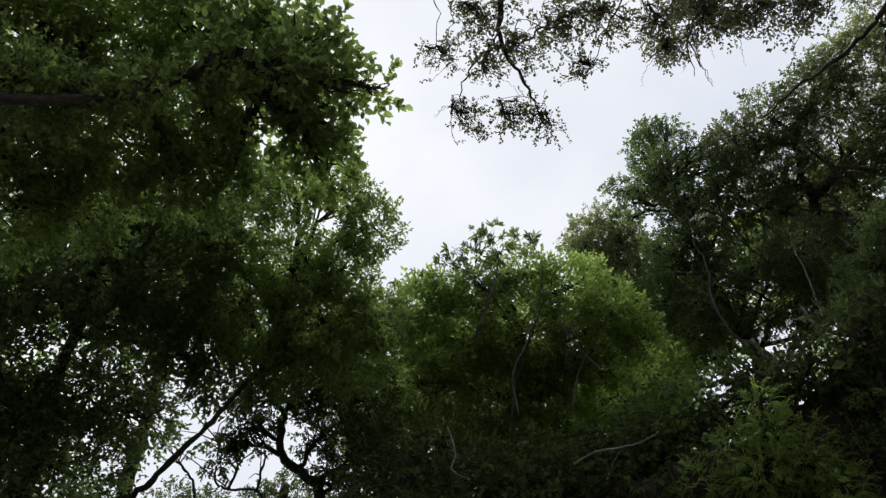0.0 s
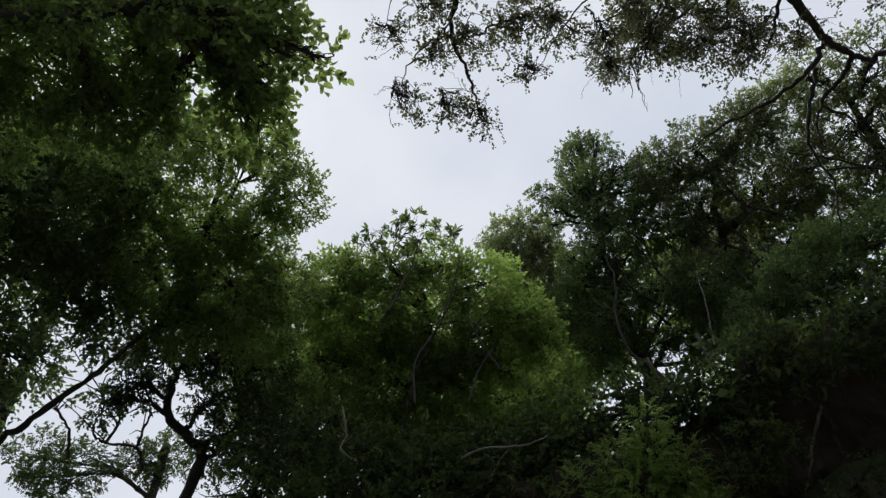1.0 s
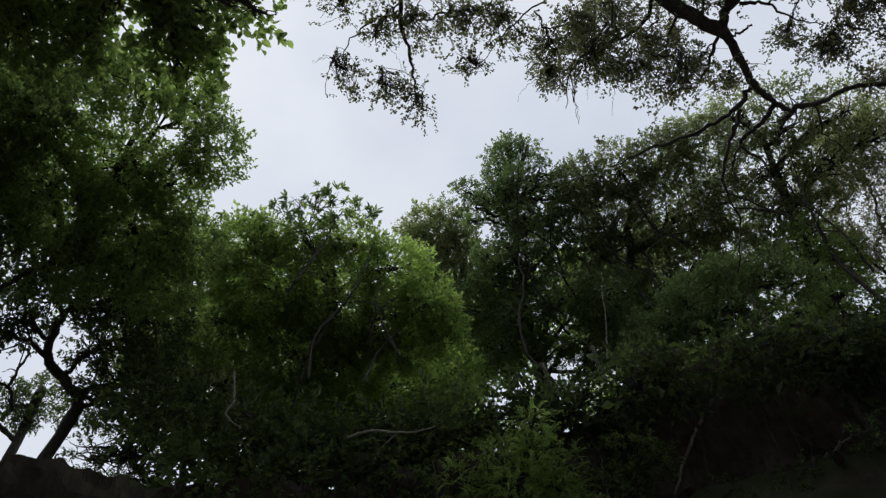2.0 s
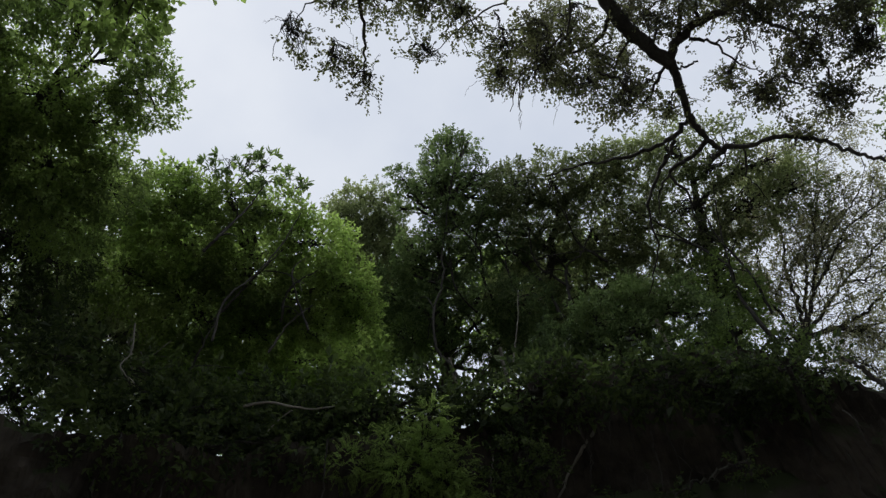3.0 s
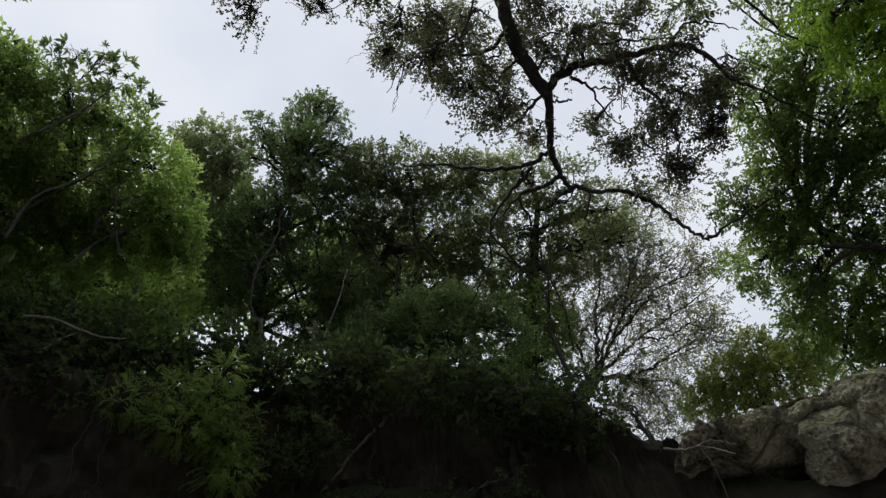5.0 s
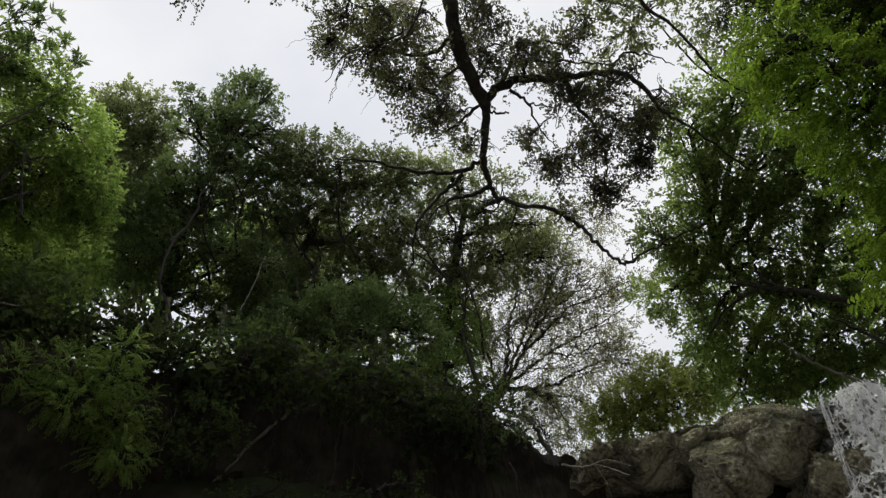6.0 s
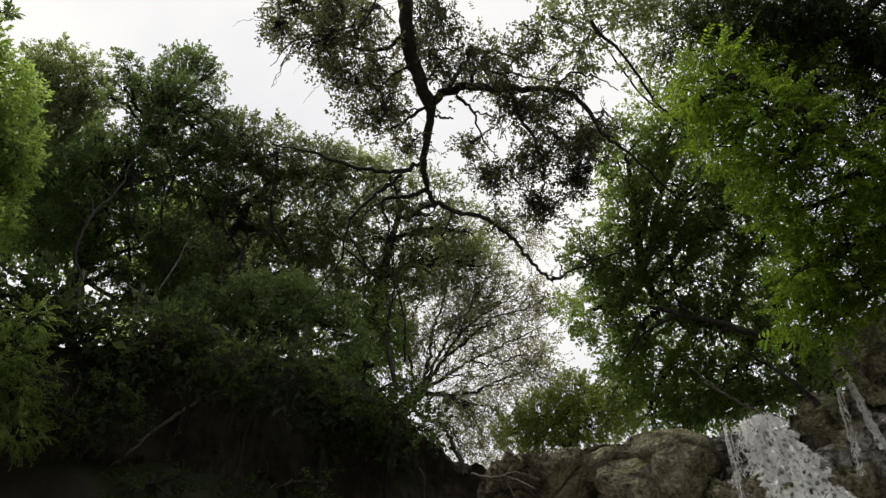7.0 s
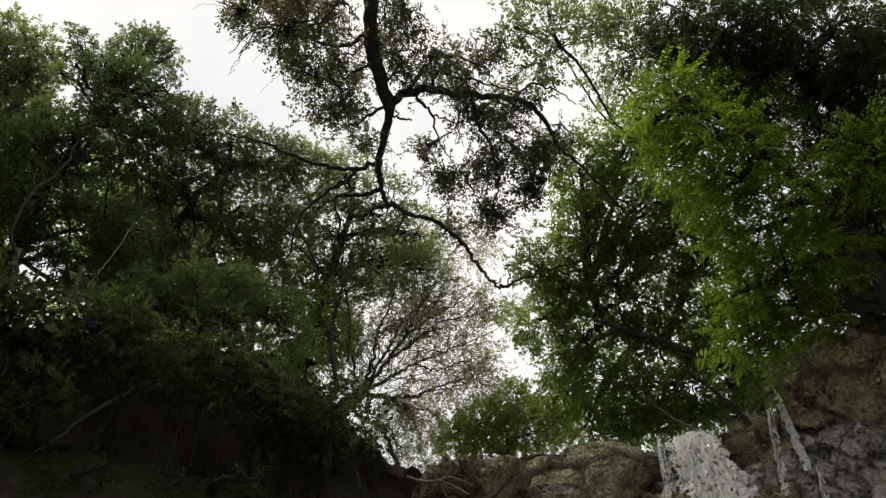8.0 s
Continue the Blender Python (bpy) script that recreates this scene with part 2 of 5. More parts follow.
def blade(length, width, fold=0.25, droop=0.15, outline=1):
    """One leaf along +y, folded along its rib. outline 0: lozenge, 1: oval, 2: rounded with a pointed tip."""
    if outline == 0:
        v = np.array([(0, 0, 0), (width * 0.55, length * 0.48, width * fold), (0, length, -length * droop), (-width * 0.55, length * 0.48, width * fold)])
        return v, np.array([(0, 1, 2), (0, 2, 3)])
    if outline == 1:
        h1, h2 = width * fold * 0.9 - droop * length * 0.09, width * fold * 0.85 - droop * length * 0.5
        v = np.array([(0, 0, 0), (width * 0.45, length * 0.3, h1), (width * 0.42, length * 0.68, h2), (0, length, -length * droop), (-width * 0.42, length * 0.68, h2), (-width * 0.45, length * 0.3, h1)])
        return v, np.array([(0, 1, 2), (0, 2, 3), (0, 3, 4), (0, 4, 5)])
    v = [(0, 0, 0)]
    for t, w in ((0.22, 0.36), (0.52, 0.5), (0.8, 0.34)):
        h = -droop * length * t * t
        v += [(width * w, length * t, h + width * fold * w * 2), (0, length * t, h), (-width * w, length * t, h + width * fold * w * 2)]
    v.append((0, length, -droop * length))
    f = [(0, 1, 2), (0, 2, 3)]
    for k in (1, 4):
        f += [(k, k + 3, k + 4), (k, k + 4, k + 1), (k + 1, k + 4, k + 5), (k + 1, k + 5, k + 2)]
    f += [(7, 10, 8), (8, 10, 9)]
    return np.array(v), np.array(f)


def turn_matrix(d, up):
    """Rotations whose y lies along d and whose z is nearest to up (arrays of vectors)."""
    y = d / (np.linalg.norm(d, axis=1)[:, None] + 1e-9)
    x = np.cross(y, up)
    x /= np.linalg.norm(x, axis=1)[:, None] + 1e-9
    return np.stack([x, y, np.cross(x, y)], -1)


def sprig(rng, kind, count, length, width, reach, outline=1):
    """A twig's end with its leaves, along +y. kinds: 'whorl' leaves round the tip, 'along' leaves alternate, 'pinnate' leaflets in pairs."""
    vs, fs, at = [], [], 0
    v0, f0 = blade(length, width, rng.uniform(0.15, 0.4), rng.uniform(0.05, 0.3), outline)
    for k in range(count):
        u = (k + 0.5) / count
        if kind == "pinnate":
            side = 1 if k % 2 else -1
            d = np.array([side * 1.0, 0.45, -0.25]) + rng.normal(0, 0.12, 3)
            o = np.array([0, reach * (0.15 + 0.85 * u), -reach * 0.35 * u * u])
            up = np.array([0, 0, 1.0]) + rng.normal(0, 0.2, 3)
        else:
            a = k * 2.4 + rng.uniform(-0.4, 0.4)
            open_ = (0.9 - 0.5 * u) if kind == "along" else (0.5 + 0.9 * (1 - u))
            d = np.array([math.cos(a) * open_, 0.55, math.sin(a) * open_ * 0.8]) + rng.normal(0, 0.2, 3)
            o = np.array([0, reach * (u if kind == "along" else 0.55 + 0.45 * u), 0]) + rng.normal(0, reach * 0.06, 3)
            up = np.array([0, 0, 1.0]) + rng.normal(0, 0.45, 3)
        m = turn_matrix(d[None], up[None])[0]
        vs.append(o + (v0 * rng.uniform(0.7, 1.15)) @ m.T)
        fs.append(f0 + at)
        at += len(v0)
    return np.concatenate(vs), np.concatenate(fs)


SPECIES = {
    # kind, leaves on a sprig, leaf length, leaf width, twig reach, outline
    "small": ("along", 11, 0.058, 0.03, 0.18, 0),
    "broad": ("along", 9, 0.094, 0.066, 0.25, 1),
    "mid": ("along", 9, 0.07, 0.038, 0.22, 0),
    "round": ("along", 10, 0.038, 0.023, 0.14, 0),
    "oval": ("along", 10, 0.048, 0.027, 0.16, 1),
    "tiny": ("along", 10, 0.046, 0.022, 0.22, 0),
    "pinnate": ("pinnate", 18, 0.062, 0.025, 0.36, 0),
    "rosette": ("whorl", 9, 0.15, 0.05, 0.12, 1),
    "fern": ("pinnate", 22, 0.08, 0.026, 0.5, 0),
}
SPRIGS = {key: [sprig(np.random.default_rng(7 + k), *spec) for k in range(5)] for key, spec in SPECIES.items()}


def lobe_points(rng, centre, radius, n, flat=0.85, shell=0.55, ragged=0.35):
    """Points in a ragged, clumped lobe, with the way out from its middle."""
    d = rng.normal(0, 1, (n * 2, 3))
    d /= np.linalg.norm(d, axis=1)[:, None]
    seed = rng.uniform(0, 100, 3)
    w = rng.normal(0, 1, (14, 3))
    w /= np.linalg.norm(w, axis=1)[:, None]
    amp = rng.uniform(0.4, 1.0, 14)
    bumps = np.max(np.clip(d @ w.T - 0.55, 0, 1) / 0.45 * amp, axis=1)
    r = radius * (1 - ragged + ragged * bumps * 1.5) * (shell + (1 - shell) * rng.random(n * 2)) ** 0.8
    keep = rng.random(n * 2) < 0.35 + 0.65 * bumps
    p = d * r[:, None] * np.array([1, 1, flat])
    return (centre + p[keep])[:n], d[keep][:n]


def leaves(rng, points, out, species, size=1.0, droop=0.15):
    """Sprigs at the points, baked to one soup of vertices and faces."""
    vs, fs, at = [np.zeros((0, 3))], [np.zeros((0, 3), dtype=int)], 0
    pick = rng.integers(0, 5, len(points))
    for k in range(5):
        tv, tf = SPRIGS[species][k]
        sel = pick == k
        n = int(sel.sum())
        if not n:
            continue
        d = out[sel] * 0.8 + rng.normal(0, 0.55, (n, 3)) + np.array([0, 0, -droop])
        up = np.array([0, 0, 1.0]) + rng.normal(0, 0.35, (n, 3))
        m = turn_matrix(d, up) * (size * rng.uniform(0.75, 1.2, n))[:, None, None]
        v = points[sel][:, None] + np.einsum("nij,kj->nki", m, tv)
        vs.append(v.reshape(-1, 3))
        fs.append((tf[None] + (np.arange(n) * len(tv))[:, None, None]).reshape(-1, 3) + at)
        at += n * len(tv)
    return np.concatenate(vs), np.concatenate(fs)


def sprig_area(species):
    kind, count, length, width, reach, outline = SPECIES[species]
    return count * length * width * (0.66 if outline else 0.55) * 0.55


def boughs(rng, way, targets, r0, steps=4):
    """Twigs that leave a limb along its own direction and bend towards their targets."""
    bits = []
    for q in targets:
        k = int(rng.integers(len(way) // 3, len(way) - 1))
        s, d = way[k], way[k + 1] - way[k]
        d = d / (np.linalg.norm(d) + 1e-9)
        span = np.linalg.norm(q - s)
        bend = s + d * span * 0.38 + rng.normal(0, 0.06, 3) * span
        late = bend * 0.4 + q * 0.6 + rng.normal(0, 0.05, 3) * span
        bits.append(tube(smooth_path([s, bend, late, q], steps, 0.006, rng), r0 * rng.uniform(0.25, 0.5), 0.003, 4))
    return bits


def tree(name, label, trunk_path, r_base, r_top, lobes, species, leaf, cover, seed, bark=BARK, limb=0.05, size=1.0, twigs=14, group="", category="tree", core=1.0, single=0, inner="", edge=0, **shape):
    """A tree: a tapered trunk, a limb with twigs to each lobe of the crown, and leaves on each limb. core: how dense the shaded inside of a lobe is;
    single: how many of the last lobe's leaves are pieces of their own."""
    rng = np.random.default_rng(seed)
    base = trunk_path[0]
    root = thing(name, base, label, category, group)
    path = smooth_path(trunk_path, 6, r_base * 0.18, rng)
    v, f = tube(path, r_base, r_top, 10, rng, 0.8)
    part("trunk", mesh_of("trunk", v, [f], bark, True), root)
    outer = species
    for index, lobe in enumerate(lobes):
        # lobes inside the crown may carry a simpler leaf
        species = inner if inner and index < len(lobes) - edge else outer
        area = sprig_area(species) * size * size
        c, r = np.array(lobe[:3]), lobe[3]
        n = max(6, int(cover * math.pi * r * r / area))
        pts, out = lobe_points(rng, c, r, n, **shape)
        # the limb leaves the trunk a little below the lobe
        low = path[: max(2, int(len(path) * 0.98))]
        cost = np.linalg.norm(low - c, axis=1) + 1.2 * np.maximum(0, low[:, 2] - c[2] + 0.25 * r)
        start = low[int(np.argmin(cost))]
        mid = start * 0.5 + c * 0.5 + rng.normal(0, 0.12, 3) * r + np.array([0, 0, 0.12 * np.linalg.norm(c - start)])
        way = smooth_path([start, mid, c], 6, 0.015, rng)
        r0 = max(0.012, limb * (0.6 + 0.4 * r))
        ends = pts[rng.permutation(len(pts))[:twigs]]
        if single and index >= len(lobes) - 2:
            ends = pts[: single // 9]
        bits = [tube(way, r0, r0 * 0.45, 6, rng)] + boughs(rng, way, ends, r0)
        v, f = join(bits)
        bough = part("limb", mesh_of("limb", v, [f], bark, True), root)
        if single and index >= len(lobes) - 2:
            for k in range(min(len(pts), single // 9)):
                lv, lf = leaves(rng, pts[k:k + 1], out[k:k + 1], species, size)
                per = len(lv) // SPECIES[species][1]
                for w in range(SPECIES[species][1]):
                    part("leaf", mesh_of("leaf", lv[w * per:(w + 1) * per], [lf[: len(lf) // SPECIES[species][1]]], leaf), bough)
            pts, out = pts[single // 9:], out[single // 9:]
            if len(pts) < 3:
                continue
        v, f = leaves(rng, pts, out, species, size)
        if core:
            m = max(4, int(core * math.pi * r * r * 0.5 / (area * 2.9)))
            ip, io = lobe_points(rng, c, r * 0.72, m, shell=0.0, ragged=0.3)
            iv, jf = leaves(rng, ip, io, species, size * (1.7 if not inner else 1.25))
            v, f = join([(v, f), (iv, jf)])
        part("foliage", mesh_of("foliage", v, [f], leaf), bough, kind="stuff")
    return root


# ---- the gorge: one sheet of ground, from the pool's floor up the cliffs and away to the horizon ----
# the unseen rim at the back is raised to block low sky light
EDGE_RISE = [(-180, 46), (-125, 44), (-90, 26), (-60, 27), (-40, 28), (-15, 29), (0, 31), (15, 33), (35, 33), (58, 33), (68, 31), (80, 30), (95, 30), (104, 33), (116, 36), (135, 36), (160, 44), (180, 46)]


def cliff_radius(az):
    return 7.4 + 0.3 * math.sin(math.radians(az) * 3 + 1) + 0.2 * math.sin(math.radians(az) * 7)


def cliff_top(az):
    a = (az + 180) % 360 - 180
    rise = float(np.interp(a, [e[0] for e in EDGE_RISE], [e[1] for e in EDGE_RISE]))
    return 1.6 + cliff_radius(a) * math.tan(math.radians(rise))


def build_ground():
    steps, verts = 360, []
    prof = [(0.02, 0), (0.25, 0), (0.5, 0), (0.7, 0), (0.85, 0.0)] + [(0.965 + 0.006 * k / 2, k / 22) for k in range(23)] + [(1.1, 1.0), (1.2, 1.0), (1.35, 1.01), (1.6, 1.02), (2, 1.04), (3, 1.05), (5, 1.05), (12, 1.05), (40, 1.05), (200, 1.05)]
    for rr, hh in prof:
        for s in range(steps):
            az = s * 360 / steps
            R, H = cliff_radius((az + 180) % 360 - 180), cliff_top(az)
            r, z = R * rr, H * hh
            x, y = r * math.sin(math.radians(az)), r * math.cos(math.radians(az))
            k = noise.fractal(Vector((x * 0.45, y * 0.45, z * 0.6)), 0.9, 2.0, 5)
            if rr < 5:
                push = 0.38 * k * (1 if 0.8 < rr < 1.15 else 0.25)
                x, y = x * (1 + push / r), y * (1 + push / r)
                z += 0.22 * noise.fractal(Vector((x * 0.8 + 9, y * 0.8, z)), 0.9, 2.0, 4) * min(1.0, r / 3)
            verts.append((x, y, z))
    n = len(prof)
    i, j = np.meshgrid(np.arange(n - 1), np.arange(steps), indexing="ij")
    k = (j + 1) % steps
    quads = np.stack([i * steps + j, i * steps + k, (i + 1) * steps + k, (i + 1) * steps + j], -1).reshape(-1, 4)[:, ::-1]
    cap = len(verts)
    verts.append((0, 0, 0))
    tris = np.array([(cap, (s + 1) % steps, s) for s in range(steps)])
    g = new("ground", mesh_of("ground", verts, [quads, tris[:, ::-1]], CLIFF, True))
    return tagged(g, "dark earth and rock of the shaded gorge floor and cliffs", "ground", kind="structure")


ground = build_ground()


def build_bounce_floor():
    """An unseen pale stony floor, added to bounce sky light up to the leaves."""
    rings, steps, verts = 34, 120, [(0, 0, 0.18)]
    for k in range(1, rings + 1):
        for j in range(steps):
            a, r = j * 2 * math.pi / steps, 6.3 * k / rings
            p = Vector((r * math.sin(a), r * math.cos(a), 0))
            verts.append((p.x, p.y, 0.2 + 0.12 * noise.fractal(p * 0.9, 0.9, 2.0, 5) + 0.1 * noise.voronoi(p * 2.2)[0][0]))
    quads = np.array([(1 + k * steps + j, 1 + (k + 1) * steps + j, 1 + (k + 1) * steps + (j + 1) % steps, 1 + k * steps + (j + 1) % steps) for k in range(rings - 1) for j in range(steps)])
    tris = np.array([(0, 1 + j, 1 + (j + 1) % steps) for j in range(steps)])
    ob = new("bounce_floor", mesh_of("bounce_floor", verts, [quads[:, ::-1], tris[:, ::-1]], BOUNCE_STONE, True))
    return tagged(ob, "unseen pale grey stony floor added to bounce sky light upwards", "ground", kind="structure")


build_bounce_floor()


# ---- rocks and water ----
def rock(name, label, place, radii, seed, material=ROCK, tilt=0, level=5, chip=0.28, group="cliff rocks"):
    """A boulder: a ball flattened by chance planes and roughened at three scales."""
    rng = np.random.default_rng(seed)
    bm = bmesh.new()
    bmesh.ops.create_icosphere(bm, subdivisions=level, radius=1.0)
    cuts = rng.normal(0, 1, (18, 3))
    cuts /= np.linalg.norm(cuts, axis=1)[:, None]
    depth = rng.uniform(0.66, 0.98, 18)
    off = Vector(rng.uniform(0, 50, 3))
    v = np.array([w.co for w in bm.verts])
    over = v @ cuts.T - depth
    v -= np.einsum("nk,kj->nj", np.where(over > 0, over, 0) * 0.75, cuts) * 0.8
    turn = np.array(Euler((0, radians(tilt), rng.uniform(0, 6.28))).to_matrix())
    for k, w in enumerate(bm.verts):
        p = Vector(v[k])
        h = 0.5 * noise.fractal(p * 1.7 + off, 0.8, 2.1, 3) + 0.35 * (noise.ridged_multi_fractal(p * 2.6 + off, 0.9, 2.2, 4, 1.0, 2.0) - 1.0) * 0.5 + 0.12 * noise.fractal(p * 9 + off, 0.7, 2.0, 3)
        pit = noise.voronoi(p * 2.3 + off)[0][0]
        w.co = p * (1 + chip * h - 0.1 * max(0.0, 1 - pit / 0.2) + 0.035 * noise.fractal(p * 22 + off, 0.7, 2.0, 2))
    for w in bm.verts:
        c = Vector((w.co.x * radii[0], w.co.y * radii[1], w.co.z * radii[2]))
        w.co = c
    me = bpy.data.meshes.new(name)
    bm.to_mesh(me)
    bm.free()
    me.materials.append(material)
    ob = new(name, me)
    ob.matrix_basis = Matrix.Translation(place) @ Euler((0, radians(tilt), rng.uniform(0, 6.28))).to_matrix().to_4x4()
    return tagged(ob, label, "rock", group)


RIM = [(6.07, 2.61, 6.23), (6.21, 2.51, 6.10), (6.28, 2.38, 6.06), (6.26, 2.14, 6.21), (6.31, 1.94, 6.24), (6.44, 1.72, 6.14), (6.45, 1.42, 6.23), (6.49, 1.07, 6.26), (6.55, 0.77, 6.23), (6.58, 0.52, 6.22), (6.64, 0.21, 6.16), (6.70, 0.02, 6.06), (6.68, -0.26, 6.08), (6.67, -0.51, 6.08), (6.57, -0.68, 6.20), (6.56, -0.98, 6.15), (6.51, -1.16, 6.18), (6.37, -1.31, 6.32), (6.26, -1.43, 6.44), (6.12, -1.65, 6.54), (6.04, -1.94, 6.52), (5.97, -2.25, 6.47), (5.87, -2.64, 6.39)]


def build_cliff():
    """The craggy rock wall that the water falls over, with its uneven rim."""
    az = [math.degrees(math.atan2(p[0], p[1])) for p in RIM]
    rise = [(p[2] - 1.6) / math.hypot(p[0], p[1]) for p in RIM]
    levels = np.concatenate([np.linspace(0, 0.42, 14), np.linspace(0.43, 1.0, 205), np.linspace(1.012, 1.25, 20)])
    cols, rows, verts = 320, len(levels), []
    for a in np.linspace(az[0], 125, cols):
        lift = float(np.interp(a, az, rise))
        for s in levels:
            r = 6.55 + 0.1 * s if s < 1 else 6.65 + (s - 1) * 7
            # the shaded end curves back and is hollowed out under its rim
            r += 1.6 * max(0.0, 1 - (a - az[0]) / 5.0) ** 2
            r += 1.7 * min(1.0, max(0.0, (88 - a) / 9)) * min(1.0, max(0.0, (0.968 - s) / 0.022))
            z = (1.6 + (6.6 + 1.6 * max(0.0, 1 - (a - az[0]) / 5.0) ** 2) * lift) * min(s, 1.0)
            ca, sa = math.cos(math.radians(a)), math.sin(math.radians(a))
            p = Vector((r * sa, r * ca, z))
            q = Vector((p.x * 0.9, p.y * 0.9, p.z * 2.3))
            cell = noise.cell_vector(q * 1.1 + Vector((noise.noise(q), noise.noise(q + Vector((7, 7, 7))), 0)) * 0.6)
            d = 0.36 * noise.fractal(q * 0.7, 0.9, 2.1, 4) + 0.16 * (noise.ridged_multi_fractal(q * 1.3, 0.9, 2.2, 5, 1.0, 2.0) - 1) + 0.16 * (cell.x - 0.5) + 0.09 * noise.fractal(q * 4.5, 0.8, 2.0, 4) + 0.05 * (noise.ridged_multi_fractal(q * 7, 0.9, 2.1, 3, 1.0, 2.0) - 1) + 0.03 * noise.fractal(q * 15, 0.8, 2.0, 2)
            hole = noise.voronoi(p * 2.1)[0][0]
            d -= 0.16 * max(0.0, 1 - hole / 0.28)
            # leaning slabs, each jutting out over the one below
            wave = p.z * 1.9 + 0.9 * noise.fractal(q * 0.5 + Vector((2, 9, 4)), 0.9, 2.0, 3) + 0.012 * a
            step = wave - math.floor(wave)
            d += float(np.interp(a, [84, 88], [0.34, 0.1])) * (min(step, (1 - step) * 6) - 0.5)
            if s < 1:
                p.x, p.y = p.x - sa * d, p.y - ca * d
                p.z += 0.12 * noise.fractal(q * 1.2 + Vector((5, 1, 2)), 0.9, 2.0, 4) * s
            else:
                p.z += 0.12 * noise.fractal(Vector((r * sa, r * ca, 0)) * 1.2, 0.9, 2.0, 4) - (s - 1) * 1.2
            verts.append(p)
    i, j = np.meshgrid(np.arange(cols - 1), np.arange(rows - 1), indexing="ij")
    q = np.stack([i * rows + j, i * rows + j + 1, (i + 1) * rows + j + 1, (i + 1) * rows + j], -1).reshape(-1, 4)[:, ::-1]
    ob = new("cliff_face", mesh_of("cliff_face", verts, [q], ROCK, False))
    return tagged(ob, "craggy brown basalt cliff with moss under the trees", "cliff", kind="structure")


build_cliff()
for k, (x, y, z, r, flat) in enumerate([(6.82, 0.57, 6.03, 0.47, 0.9), (6.72, 1.12, 6.15, 0.29, 0.5), (6.64, 1.51, 6.17, 0.29, 0.45), (6.53, 1.96, 6.17, 0.27, 0.42), (6.81, 0.97, 5.80, 0.42, 0.85)]):
    rock("boulder", "brown weathered basalt boulder with pits and moss", (x, y, z), (r * 1.05, r * 1.05, r * flat), 20 + k, level=6 if k == 0 else 5, chip=0.16)
for k, (x, y, z, r) in enumerate([(6.50, -1.33, 6.32, 0.20), (6.44, -1.74, 6.26, 0.54), (6.45, -1.55, 6.49, 0.29), (6.32, -2.13, 6.26, 0.51), (6.83, -0.91, 6.13, 0.26)]):
    rock("boulder", "brown craggy rock towering beside the waterfall", (x, y, z), (r, r, r * 1.05), 40 + k, chip=0.44, level=6 if r > 0.5 else 5)
for k, (x, y, z, r) in enumerate([(7.38, -0.16, 5.90, 0.63), (7.10, -0.72, 5.93, 0.38), (7.00, -1.19, 5.98, 0.40), (6.66, -1.31, 5.52, 0.40), (6.47, -1.69, 5.49, 0.40), (7.01, -0.92, 5.42, 0.59), (6.56, -1.43, 5.22, 0.39), (6.51, -1.74, 5.18, 0.45)]):
    rock("wet_rock", "dark wet rock under the falling water", (x, y, z), (r, r, r * 1.1), 60 + k, ROCK_WET)


def water_sheet(name, top, bottom, label, bulge, material, strands, seed, cols=60, rows=140):
    """Falling water: a rippled sheet between a lip and a foot, with loose strands before it."""
    rng = np.random.default_rng(seed)
    (a, b), (c, d) = np.array(top), np.array(bottom)
    face = -np.array([a[0] + b[0], a[1] + b[1], 0.0])
    face /= np.linalg.norm(face)
    off = rng.uniform(0, 50, 3)

    def at(u, s, extra=0.0):
        u = u + 0.22 * (2 * u - 1) * (0.25 + min(1.0, s * 2)) * noise.fractal(Vector((off[2], s * 13.0, u * 2)), 0.8, 2.0, 4)
        p = (a * (1 - u) + b * u) * (1 - s) + (c * (1 - u) + d * u) * s
        ripple = noise.fractal(Vector((u * 11 + off[0], s * 9.0 + off[1], 0.0)), 0.7, 2.0, 5)
        arch = bulge * (1 - (1 - min(1.0, s * 4)) ** 2)
        return p + face * (arch + 0.045 * ripple * min(1, s * 5) + extra) + np.array([0, 0, 0.09 * math.sin(u * 3.1) * (1 - s) + 0.02 * ripple])

    verts = [at(u, s) for s in np.linspace(0, 1, rows) for u in np.linspace(0, 1, cols)]
    i, j = np.meshgrid(np.arange(rows - 1), np.arange(cols - 1), indexing="ij")
    q = np.stack([i * cols + j, i * cols + j + 1, (i + 1) * cols + j + 1, (i + 1) * cols + j], -1).reshape(-1, 4)
    root = thing(name, tuple((a + b) / 2), label, "waterfall", kind="structure")
    part("water_sheet", mesh_of("water_sheet", verts, [q], material, True), root)
    bits = []
    for k in range(strands):
        u, s0 = rng.random(), rng.random() ** 1.5 * 0.8
        s1 = min(1.0, s0 + rng.uniform(0.05, 0.3))
        line = [at(u + 0.03 * math.sin(7 * s + k), s, 0.02 + 0.05 * rng.random()) for s in np.linspace(s0, s1, 7)]
        bits.append(tube(line, rng.uniform(0.002, 0.005), 0.0015, 5, rng))
    v, f = join(bits)
    part("water_strands", mesh_of("water_strands", v, [f], FOAM, True), root, kind="stuff")
    return root


